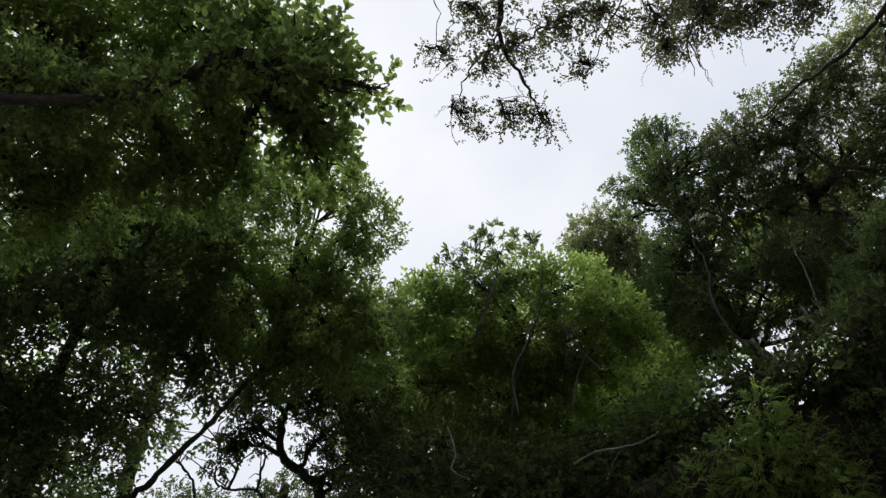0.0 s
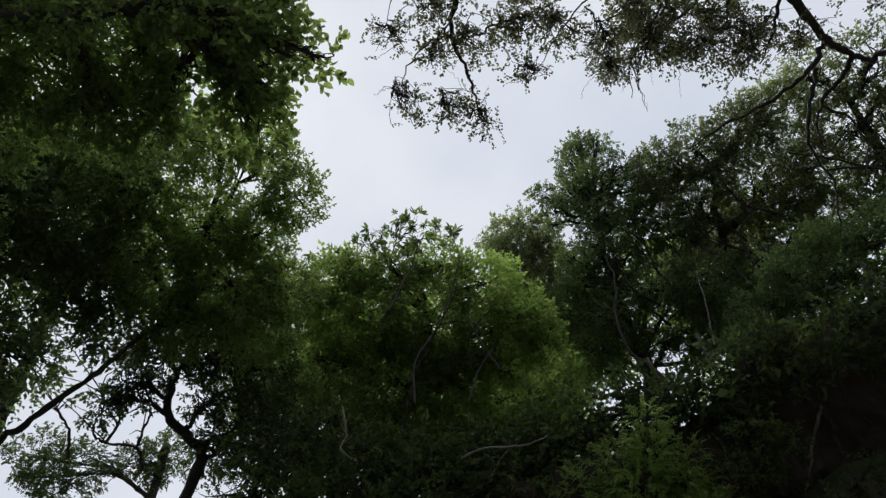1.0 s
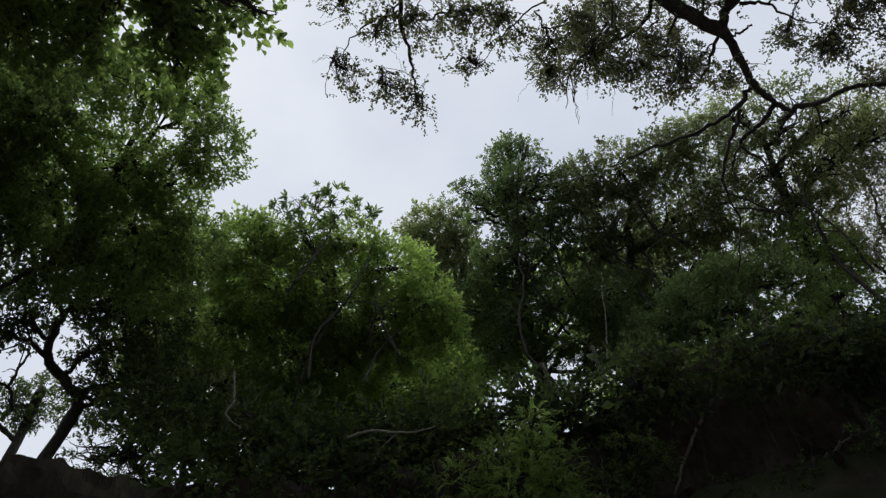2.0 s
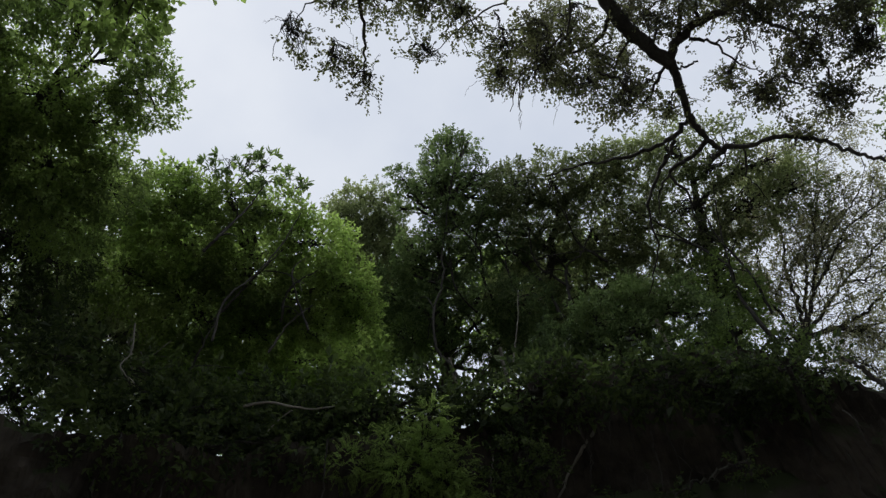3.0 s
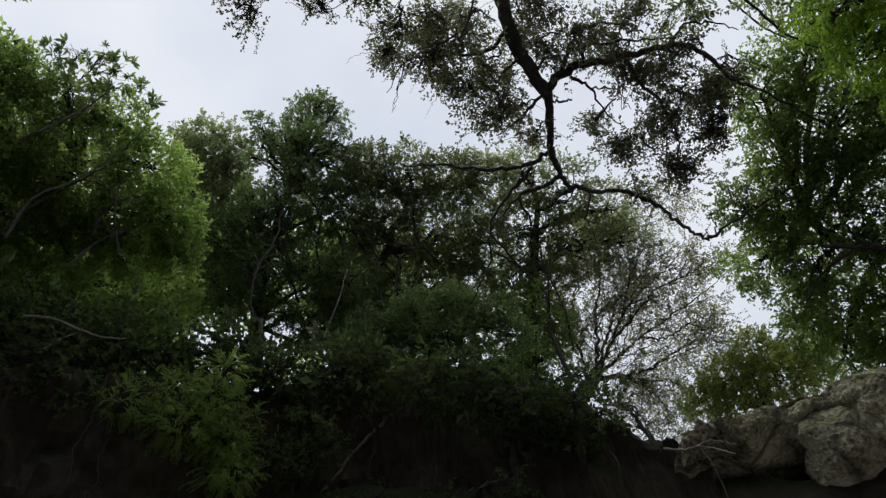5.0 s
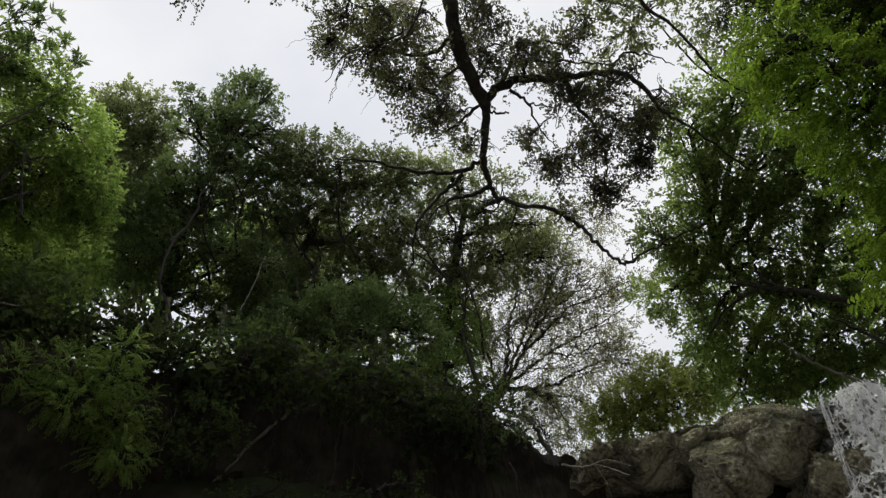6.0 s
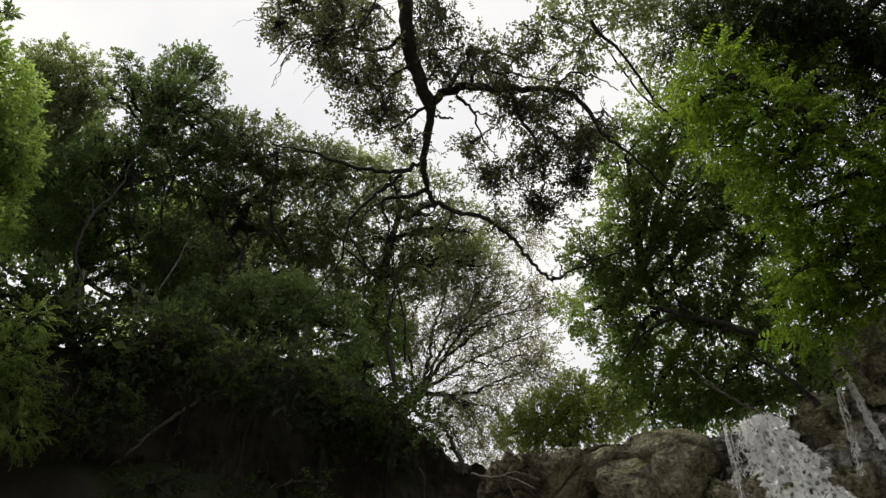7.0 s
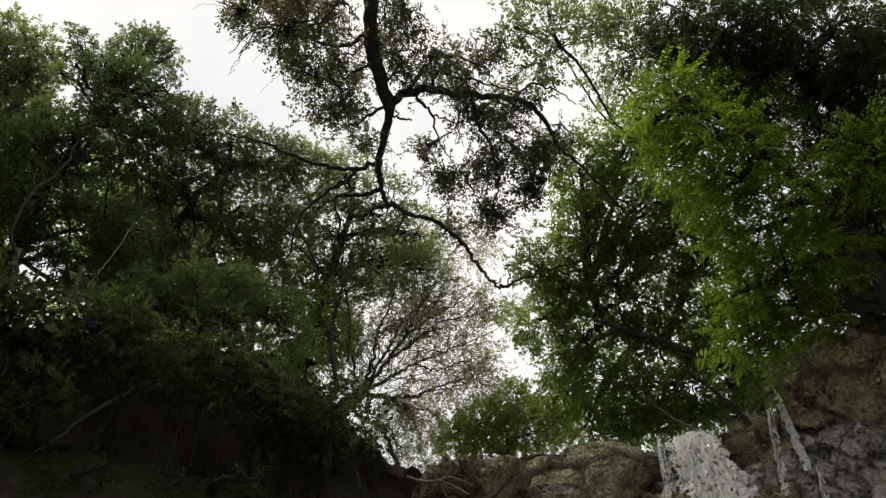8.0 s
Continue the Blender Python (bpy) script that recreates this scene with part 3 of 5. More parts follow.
FOAM = water_material("foam_strand", 0.02)
water_sheet("waterfall", [(6.40, -0.18, 6.0), (6.38, -0.53, 6.0)], [(6.10, -0.20, 4.60), (6.09, -0.86, 4.50)], "white waterfall pouring over a dark rock lip", 0.12, WATER, 45, 3)
water_sheet("waterfall_veil", [(6.43, -0.06, 6.0), (6.41, -0.45, 6.0)], [(6.22, 0.06, 4.70), (6.20, -0.60, 4.60)], "broken veil of water running over dark rock", 0.06, SPRAY, 40, 4)
water_sheet("side_cascade", [(6.14, -1.14, 6.05), (6.12, -1.19, 6.05)], [(5.94, -1.08, 5.19), (5.93, -1.15, 5.19)], "thin side cascade running down dark rock", 0.04, WATER, 30, 5, 10, 60)
water_sheet("side_trickle", [(6.20, -1.04, 5.94), (6.19, -1.09, 5.93)], [(6.03, -0.87, 5.07), (6.02, -0.93, 5.07)], "thin veil of water running down dark rock", 0.03, SPRAY, 20, 6, 10, 50)
water_sheet("lower_trickle", [(5.88, -1.17, 5.10), (5.88, -1.2, 5.10)], [(5.85, -1.05, 4.69), (5.84, -1.1, 4.69)], "short trickle at the foot of the wet rock", 0.02, SPRAY, 10, 7, 8, 30)
water_sheet("left_trickle", [(6.41, -0.03, 6.0), (6.41, -0.10, 6.0)], [(6.26, 0.06, 4.80), (6.25, 0.0, 4.75)], "thin strands of water beside the waterfall", 0.06, SPRAY, 30, 8, 14, 90)


# ---- trees round the gorge ----
def foot(az, dist):
    """A place on the ground above the cliff."""
    a = math.radians(az)
    return (dist * math.sin(a), dist * math.cos(a), cliff_top(az) * 1.02 - 0.25)


overhang = tree("overhanging_tree", "broad-leaved tree with glossy leaves leaning over the gorge", [foot(-80, 7.9)] + [(-4.74, 2.95, 6.46), (-3.31, 2.35, 6.68), (-2.56, 2.39, 6.84), (-2.19, 2.39, 6.89), (-1.95, 2.29, 7.02), (-1.76, 2.33, 7.18), (-1.55, 2.58, 7.36)], 0.055, 0.016,
     [(-2.59, 2.16, 6.44, 0.27), (-2.10, 2.21, 6.65, 0.20), (-2.84, 2.03, 6.23, 0.26), (-2.04, 3.63, 7.59, 0.33), (-2.45, 3.51, 7.39, 0.32), (-3.48, 1.80, 7.40, 0.47), (-3.24, 2.12, 7.43, 0.63), (-2.71, 2.15, 7.69, 0.58), (-2.21, 2.14, 7.89, 0.53), (-2.30, 3.14, 7.66, 0.51), (-2.78, 2.97, 7.54, 0.60), (-3.29, 2.86, 7.21, 0.64), (-3.55, 3.41, 6.86, 0.46), (-3.13, 3.50, 7.19, 0.47)] + [(-3.90, 2.33, 6.92, 0.79), (-1.68, 2.24, 8.02, 0.50), (-1.25, 2.37, 7.96, 0.39), (-1.20, 2.86, 7.76, 0.39), (-1.00, 3.19, 7.75, 0.24), (-1.70, 2.99, 7.81, 0.56), (-1.14, 3.55, 7.76, 0.30), (-1.03, 2.41, 7.44, 0.22), (-1.34, 2.27, 7.21, 0.26), (-1.64, 2.17, 7.06, 0.23), (-0.92, 2.28, 7.72, 0.15), (-0.72, 2.55, 7.42, 0.15), (-0.52, 2.58, 7.43, 0.13)],
     "broad", LEAF_DEEP, 2.6, 101, single=180, core=1.2, ragged=0.45, size=0.78, inner="mid", edge=12)
for k, (pts, r0, r1) in enumerate((([(-2.77, 1.88, 5.64), (-2.67, 1.94, 5.8), (-2.46, 2.13, 6.24), (-2.21, 2.31, 6.74), (-2.08, 2.37, 7.13), (-1.91, 2.44, 7.46)], 0.034, 0.026), ([(-1.91, 2.44, 7.46), (-1.71, 2.58, 7.47), (-1.37, 2.78, 7.52), (-1.05, 2.92, 7.74)], 0.022, 0.008), ([(-1.91, 2.44, 7.46), (-1.92, 2.43, 7.8), (-2.03, 2.34, 8.02)], 0.018, 0.008))):
    v, f = tube(smooth_path(pts, 6, 0.008, np.random.default_rng(300 + k)), r0, r1, 8, np.random.default_rng(310 + k))
    part("limb", mesh_of("limb", v, [f], BARK, True), overhang)
tree("bent_tree", "small-leaved tree with a leaning trunk, dark against the sky", [foot(-27, 8.6)] + [(-3.68, 7.55, 6.94), (-3.43, 7.36, 7.07), (-3.11, 7.2, 7.43), (-2.75, 7.04, 7.82), (-2.5, 6.84, 8.07), (-2.21, 6.64, 8.36), (-1.85, 5.7, 8.98)], 0.042, 0.022,
     [(-0.92, 5.15, 9.17, 0.40), (-1.22, 4.76, 9.38, 0.35), (-1.75, 4.58, 9.15, 0.41), (-1.81, 5.52, 8.86, 0.59), (-1.21, 5.64, 8.90, 0.45), (-2.44, 5.93, 8.61, 0.71), (-1.50, 6.22, 8.62, 0.64), (-0.88, 6.22, 8.73, 0.43), (-2.85, 5.03, 8.76, 0.55), (-1.19, 6.82, 8.54, 0.52), (-2.02, 6.72, 8.44, 0.52)],
     "mid", LEAF_DEEP, 2.1, 102, size=0.66)
tree("shade_tree", "dark evergreen tree in deep shade above the gorge", [foot(-40, 8.8)] + [(-4.70, 7.09, 6.85), (-4.60, 6.58, 7.56), (-4.20, 5.72, 8.36), (-3.97, 5.08, 8.71)], 0.1, 0.04,
     [(-3.86, 4.97, 8.85, 0.47), (-3.34, 4.92, 9.14, 0.40), (-4.13, 5.25, 8.50, 0.87), (-3.28, 5.46, 8.78, 0.72), (-4.73, 5.11, 8.21, 0.65), (-3.82, 6.23, 8.43, 0.60), (-3.15, 6.40, 8.61, 0.60), (-4.24, 6.63, 7.78, 0.56), (-4.84, 6.57, 7.38, 0.60), (-4.42, 7.10, 7.09, 0.83), (-3.59, 7.01, 7.77, 0.45), (-5.35, 5.58, 7.62, 0.96), (-5.20, 6.46, 6.82, 0.96), (-2.80, 6.83, 8.35, 0.53), (-2.48, 5.10, 9.10, 0.39), (-2.35, 4.78, 9.35, 0.32)],
     "mid", LEAF_GREY, 2.1, 103, size=1.0)
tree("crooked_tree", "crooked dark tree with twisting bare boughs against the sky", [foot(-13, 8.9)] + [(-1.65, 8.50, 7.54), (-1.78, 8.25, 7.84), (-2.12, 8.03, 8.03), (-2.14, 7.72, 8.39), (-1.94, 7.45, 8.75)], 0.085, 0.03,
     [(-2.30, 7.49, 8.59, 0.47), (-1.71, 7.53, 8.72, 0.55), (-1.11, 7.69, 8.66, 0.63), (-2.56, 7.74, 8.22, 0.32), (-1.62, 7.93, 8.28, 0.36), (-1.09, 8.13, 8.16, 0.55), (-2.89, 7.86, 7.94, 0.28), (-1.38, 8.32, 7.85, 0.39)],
     "small", LEAF_SHADED, 1.2, 104, twigs=36, core=0.2)
tree("far_tree", "grey-green tree far beyond the gorge's rim", [foot(-14, 15)] + [(-3.36, 13.66, 11.15), (-3.38, 13.46, 11.42)], 0.12, 0.06, [(-3.32, 13.53, 11.34, 0.57), (-3.70, 13.60, 11.11, 0.51), (-5.52, 13.21, 10.77, 0.64), (-4.98, 13.50, 10.65, 0.77)], "small", LEAF_SHADED, 1.5, 105, size=1.1, core=0.2)
tree("round_tree", "fresh green broad-leaved tree with a rounded crown", [foot(6, 9.2)] + [(0.98, 9.05, 8.30), (1.00, 8.45, 9.03), (1.10, 7.76, 9.74), (0.98, 7.14, 10.30)], 0.11, 0.04,
     [(-0.24, 7.11, 9.99, 0.51), (0.51, 6.72, 10.0, 0.36), (0.0, 6.93, 10.11, 0.33), (1.22, 6.73, 10.27, 0.37), (1.84, 6.79, 10.06, 0.51), (2.41, 6.83, 9.61, 0.41), (2.67, 6.91, 9.46, 0.28), (-0.77, 7.37, 9.73, 0.45), (0.05, 7.48, 9.67, 0.74), (1.11, 7.38, 9.68, 0.79), (1.98, 7.41, 9.48, 0.66), (0.63, 8.12, 9.28, 0.76), (1.60, 8.05, 9.22, 0.67), (-0.36, 8.08, 9.35, 0.59), (2.38, 7.43, 9.21, 0.41), (1.79, 8.30, 8.59, 0.50), (0.93, 8.43, 8.60, 0.50), (2.77, 7.09, 9.26, 0.24)],
     "mid", LEAF_BRIGHT, 2.2, 106, twigs=26, core=0.9, size=0.8, ragged=0.45)
tree("rosette_tree", "tree with rosettes of long dark leaves above a green crown", [foot(9, 9.3)] + [(2.39, 8.83, 8.50), (1.59, 8.05, 9.45), (0.92, 7.34, 10.08), (0.39, 6.80, 10.30)], 0.07, 0.02,
     [(0.06, 6.53, 10.27, 0.13), (0.26, 6.53, 10.58, 0.17), (0.5, 6.52, 10.82, 0.17), (0.79, 6.49, 10.86, 0.15), (0.81, 6.49, 10.46, 0.17), (1.1, 6.45, 10.69, 0.12), (1.3, 6.41, 10.6, 0.1), (0.77, 6.59, 10.06, 0.18), (-0.51, 6.91, 10.2, 0.12), (-0.36, 6.92, 10.44, 0.13)], "rosette", LEAF_GREY, 1.5, 129, size=0.68, core=0, twigs=12, limb=0.02)
tree("thicket_tree", "slender dark understorey tree with thin stems", [foot(1, 9.4)] + [(-0.33, 9.74, 8.61), (-0.38, 9.23, 9.26), (-0.48, 8.77, 9.78)], 0.06, 0.02,
     [(-0.82, 9.10, 9.38, 0.68), (0.14, 9.28, 9.20, 0.72), (-1.26, 9.07, 9.35, 0.54), (-0.55, 9.58, 8.80, 0.68), (0.57, 9.58, 8.80, 0.72)], "small", LEAF_OLIVE, 1.4, 107, size=1.45, group="thicket")
tree("thicket_tree", "slender dark understorey tree with thin stems", [foot(14, 9.4)] + [(1.91, 9.62, 8.52), (1.98, 9.21, 9.03), (2.14, 8.75, 9.53)], 0.06, 0.02,
     [(1.44, 9.22, 9.15, 0.72), (2.54, 8.80, 9.35, 0.72), (3.29, 8.33, 9.59, 0.68), (3.40, 8.85, 8.95, 0.72), (2.50, 9.33, 8.71, 0.77), (1.67, 9.55, 8.67, 0.54)], "small", LEAF_BRIGHT, 1.5, 108, size=1.4, group="thicket")
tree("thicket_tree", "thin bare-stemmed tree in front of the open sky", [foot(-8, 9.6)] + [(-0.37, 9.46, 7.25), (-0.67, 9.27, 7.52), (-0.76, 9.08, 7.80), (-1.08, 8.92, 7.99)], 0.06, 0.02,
     [(-1.23, 8.80, 8.12, 0.37), (-0.79, 8.87, 8.10, 0.41), (-0.93, 9.11, 7.74, 0.41), (-0.46, 9.20, 7.65, 0.37), (-0.72, 9.36, 7.38, 0.37), (-1.24, 9.19, 7.57, 0.50)], "small", LEAF_SHADED, 0.45, 128, size=0.9, twigs=40, core=0, group="thicket")
tree("dead_branch", "pale bare dead branch over the shaded slope", [(1.36, 6.41, 6.61), (1.56, 6.27, 6.65), (1.76, 6.13, 6.59), (1.95, 5.98, 6.53), (2.13, 5.82, 6.54)], 0.015, 0.006, [], "small", LEAF_DEEP, 1, 109, bark=BARK_PALE, category="branch")
tree("pale_crown_tree", "olive tree with a pale sunlit crown", [foot(22, 10.5)] + [(4.35, 10.03, 10.43), (3.59, 9.02, 11.76), (3.05, 8.23, 12.57)], 0.1, 0.03,
     [(2.64, 8.02, 13.15, 0.28), (2.98, 7.9, 13.44, 0.26), (2.64, 8.02, 12.52, 0.35), (3.16, 8.05, 12.72, 0.4), (2.76, 8.3, 12.07, 0.41), (3.67, 8.16, 12.3, 0.47), (3.28, 8.32, 11.85, 0.51), (3.35, 7.75, 12.82, 0.32), (3.59, 7.65, 12.13, 0.26), (3.19, 7.82, 13.21, 0.24), (2.44, 8.09, 12.86, 0.23)], "small", LEAF_OLIVE, 2.2, 110)
tree("tall_tree", "tall dark tree with a tufted crown above the gorge", [foot(30, 9.8)] + [(5.23, 8.81, 9.36), (4.70, 8.00, 10.49), (4.09, 7.15, 11.47), (3.69, 6.21, 12.23)], 0.12, 0.04,
     [(2.92, 6.63, 12.37, 0.21), (3.06, 6.57, 11.92, 0.17), (3.69, 6.24, 13.51, 0.31), (3.44, 6.38, 13.0, 0.24), (3.98, 6.06, 13.72, 0.16), (3.36, 6.42, 12.32, 0.29), (3.73, 6.22, 12.53, 0.37), (4.08, 5.99, 12.67, 0.3), (3.74, 6.44, 12.06, 0.27), (4.15, 6.19, 12.18, 0.33), (4.38, 5.78, 12.24, 0.25), (3.39, 7.74, 10.72, 0.47), (3.6, 7.31, 11.19, 0.4), (4.18, 7.0, 11.24, 0.47), (4.44, 6.48, 11.37, 0.38), (4.89, 6.14, 11.23, 0.42), (4.15, 7.36, 10.43, 0.51), (4.65, 6.81, 10.56, 0.55), (5.17, 6.3, 10.33, 0.49), (3.82, 7.98, 10.21, 0.46), (3.67, 6.25, 13.91, 0.15), (3.37, 6.42, 13.57, 0.13)] + [(3.58, 6.76, 12.34, 0.2), (3.47, 6.82, 12.74, 0.18), (4.29, 6.82, 12.31, 0.16), (4.04, 7.19, 11.78, 0.3), (4.31, 6.91, 11.95, 0.2), (4.51, 6.18, 11.98, 0.25), (4.96, 5.83, 11.96, 0.25), (4.99, 7.67, 10.28, 0.28), (5.24, 7.13, 10.14, 0.46), (4.17, 8.14, 9.97, 0.24), (4.56, 7.93, 10.23, 0.25), (5.47, 6.7, 9.83, 0.36), (4.08, 7.85, 11.08, 0.44), (4.9, 7.61, 9.23, 0.27), (3.65, 6.61, 11.69, 0.19), (3.91, 6.46, 11.83, 0.27), (4.28, 6.22, 11.63, 0.3), (4.62, 5.98, 12.22, 0.31), (3.6, 6.64, 11.26, 0.2), (3.33, 6.77, 11.0, 0.22), (3.12, 6.87, 11.95, 0.13)],
     "small", LEAF_GREY, 2.0, 111, core=0.4, twigs=15, size=0.82, ragged=0.45)
tree("tall_tree", "tall olive tree with dense small leaves above the gorge", [foot(43, 9.6)] + [(6.29, 7.75, 9.22), (5.86, 6.88, 10.32), (5.46, 5.88, 11.25), (5.22, 5.12, 11.80)], 0.12, 0.04,
     [(4.46, 5.49, 11.97, 0.42), (4.99, 5.11, 11.92, 0.52), (5.47, 4.61, 11.92, 0.56), (5.92, 4.10, 11.88, 0.56), (5.18, 5.83, 11.44, 0.75), (5.96, 5.17, 11.37, 0.85), (5.55, 6.62, 10.85, 0.80), (6.41, 5.90, 10.79, 0.85), (6.60, 4.65, 11.34, 0.66), (5.62, 7.33, 10.26, 0.43), (7.03, 5.22, 10.74, 0.66)],
     "small", LEAF_OLIVE, 2.0, 112, core=0.4, twigs=15, size=0.82, ragged=0.45)
tree("tall_tree", "tall airy olive tree above the gorge", [foot(57, 9.4)] + [(7.93, 5.08, 9.44), (7.39, 4.44, 10.31), (6.79, 3.92, 11.02), (6.38, 3.53, 11.45)], 0.11, 0.04,
     [(6.06, 3.53, 11.65, 0.50), (6.57, 3.12, 11.46, 0.55), (7.09, 2.77, 11.20, 0.50), (6.69, 3.92, 11.09, 0.69), (7.28, 3.38, 10.86, 0.64), (7.27, 4.28, 10.49, 0.69), (7.56, 2.75, 10.84, 0.46), (7.65, 4.80, 9.89, 0.55)],
     "small", LEAF_OLIVE, 1.25, 113, core=0, twigs=30, size=0.95)
def airy_boughs(rng, way, r0, sides, reach, spots, outs, dense):
    """One crooked bough: side branches that leave it at an angle and curve upwards, twigs on those, and a place for each tuft of leaves."""
    bits = [tube(way, r0, 0.005, 7, rng, 0.8)]
    n = len(way)
    for k in range(sides):
        u = 0.08 + 0.92 * (k + rng.random()) / sides
        i = min(n - 2, int(u * (n - 1)))
        d = way[i + 1] - way[i]
        d = d / (np.linalg.norm(d) + 1e-9)
        side = np.cross(d, rng.normal(0, 1, 3))
        side /= np.linalg.norm(side)
        long = reach * rng.uniform(0.55, 1.15) * (1.15 - 0.5 * u)
        kink = rng.normal(0, 0.09, 3) * long
        mid = way[i] + (d * 0.75 + side * 0.45) * long * 0.5 + kink
        end = mid + (d * 0.55 + side * 0.7 + np.array([0, 0, 0.15])) * long * 0.55 - kink * 0.5
        branch = smooth_path([way[i], mid, end], 6, 0.008, rng)
        bits.append(tube(branch, max(0.006, r0 * 0.34 * (1.2 - u)), 0.003, 5, rng))
        for w in range(6):
            j = int(rng.integers(3, len(branch) - 1))
            e = branch[j + 1] - branch[j]
            e = e / (np.linalg.norm(e) + 1e-9)
            aim = e * 0.8 + rng.normal(0, 0.55, 3)
            aim /= np.linalg.norm(aim)
            tip = branch[j] + aim * rng.uniform(0.16, 0.36)
            bits.append(tube(np.array([branch[j], branch[j] * 0.5 + tip * 0.5 + rng.normal(0, 0.025, 3), tip]), 0.004, 0.0015, 3))
            for q in range(dense):
                spots.append(branch[j] + (tip - branch[j]) * rng.uniform(0.35, 1.1) + rng.normal(0, 0.05, 3))
                outs.append(aim + rng.normal(0, 0.5, 3))
    return bits


def fan_tree():
    """A thin-leaved tree: crooked boughs fan out of a leaning trunk, with airy leaves."""
    rng = np.random.default_rng(114)
    base = foot(64, 8.6)
    root = thing("sparse_tree", base, "thin-leaved bronze tree with a fan of crooked branches", "tree")
    v, f = tube(smooth_path([base, (7.99, 4.18, 8.53), (8.06, 4.05, 8.88), (8.15, 3.87, 9.18)], 6, 0.01, rng), 0.13, 0.085, 10, rng)
    part("trunk", mesh_of("trunk", v, [f], BARK, True), root)
    # way points, thickness, side branches, their reach, tufts on a twig
    mains = [
        ([(8.15, 3.87, 9.18), (8.14, 3.6, 9.56), (8.14, 3.29, 10.01), (8.12, 3.0, 10.25), (8.14, 2.58, 10.41), (8.14, 2.14, 10.66)], 0.031, 18, 0.95, 3),
        ([(8.12, 3.93, 9.08), (8.26, 3.58, 9.35), (8.38, 3.22, 9.66), (8.5, 2.84, 9.85), (8.61, 2.4, 10.06), (8.68, 2.03, 10.24)], 0.028, 18, 0.9, 3),
        ([(8.12, 3.92, 9.05), (8.35, 3.56, 9.07), (8.57, 3.19, 9.18), (8.75, 2.83, 9.43), (8.92, 2.47, 9.6), (9.05, 2.19, 9.87)], 0.028, 16, 0.75, 3),
        ([(8.15, 3.87, 9.18), (8.14, 3.68, 9.65), (8.13, 3.51, 9.92), (8.12, 3.32, 10.37), (8.15, 3.02, 10.76), (8.09, 2.93, 11.3), (8.05, 2.79, 11.96)], 0.028, 20, 1.0, 4),
    ]
    mains += [
        ([(8.12, 3.93, 9.08), (8.0, 3.76, 9.43), (7.86, 3.63, 9.98), (7.77, 3.4, 10.45), (7.64, 3.24, 11.08), (7.52, 3.07, 11.76)], 0.027, 19, 1.0, 6),
        ([(8.18, 3.81, 9.04), (8.43, 3.48, 9.02), (8.61, 3.3, 8.79), (8.75, 3.22, 8.53), (8.83, 3.28, 8.24)], 0.019, 15, 0.6, 3),
        ([(8.16, 3.85, 9.03), (8.36, 3.66, 9.14), (8.56, 3.43, 9.02), (8.81, 3.04, 9.0), (8.97, 2.87, 8.74)], 0.019, 15, 0.6, 3),
        ([(8.1, 3.49, 9.61), (8.13, 3.09, 9.87), (8.14, 2.67, 10.19), (8.15, 2.21, 10.17), (8.11, 1.84, 10.2)], 0.019, 16, 0.8, 3),
    ]
    mains += [
        ([(8.09, 3.26, 9.95), (8.02, 3.02, 10.51), (7.99, 2.64, 11.03), (7.92, 2.39, 11.57), (7.85, 2.06, 11.6)], 0.019, 17, 0.9, 3),
        ([(8.07, 4.02, 8.89), (8.13, 3.97, 8.68), (8.24, 3.8, 8.58), (8.38, 3.54, 8.5), (8.45, 3.42, 8.13)], 0.017, 14, 0.5, 3),
        ([(8.15, 3.09, 9.43), (8.39, 2.81, 9.43), (8.61, 2.51, 9.7), (8.8, 2.29, 9.51), (8.93, 2.28, 9.27)], 0.015, 15, 0.65, 3),
        ([(8.06, 4.05, 8.88), (7.99, 4.01, 9.39), (7.87, 4.07, 10.0), (7.85, 3.93, 10.58), (7.82, 3.82, 11.19), (7.75, 3.78, 11.84)], 0.025, 19, 1.0, 8),
    ]
    for pts, r0, sides, reach, dense in mains:
        spots, outs = [], []
        v, f = join(airy_boughs(rng, smooth_path(pts, 7, 0.012, rng), r0, sides, reach, spots, outs, dense))
        bough = part("limb", mesh_of("limb", v, [f], BARK, True), root)
        v, f = leaves(rng, np.array(spots), np.array(outs), "tiny", 0.95)
        part("foliage", mesh_of("foliage", v, [f], LEAF_BRONZE), bough, kind="stuff")
    return root


fan_tree()


# ---- shrubs on the cliff's edge ----
def shrub(name, label, lobes, species, leaf, cover, seed, group="shrubs on the cliff", **more):
    c = np.mean([l[:3] for l in lobes], axis=0)
    az = math.degrees(math.atan2(c[0], c[1]))
    base = foot(az, max(7.4, math.hypot(c[0], c[1]) + 0.3))
    return tree(name, label, [base, tuple(np.array(base) * 0.4 + c * 0.6), tuple(c)], 0.05, 0.02, lobes, species, leaf, cover, seed, group=group, category="shrub", limb=0.03, **more)


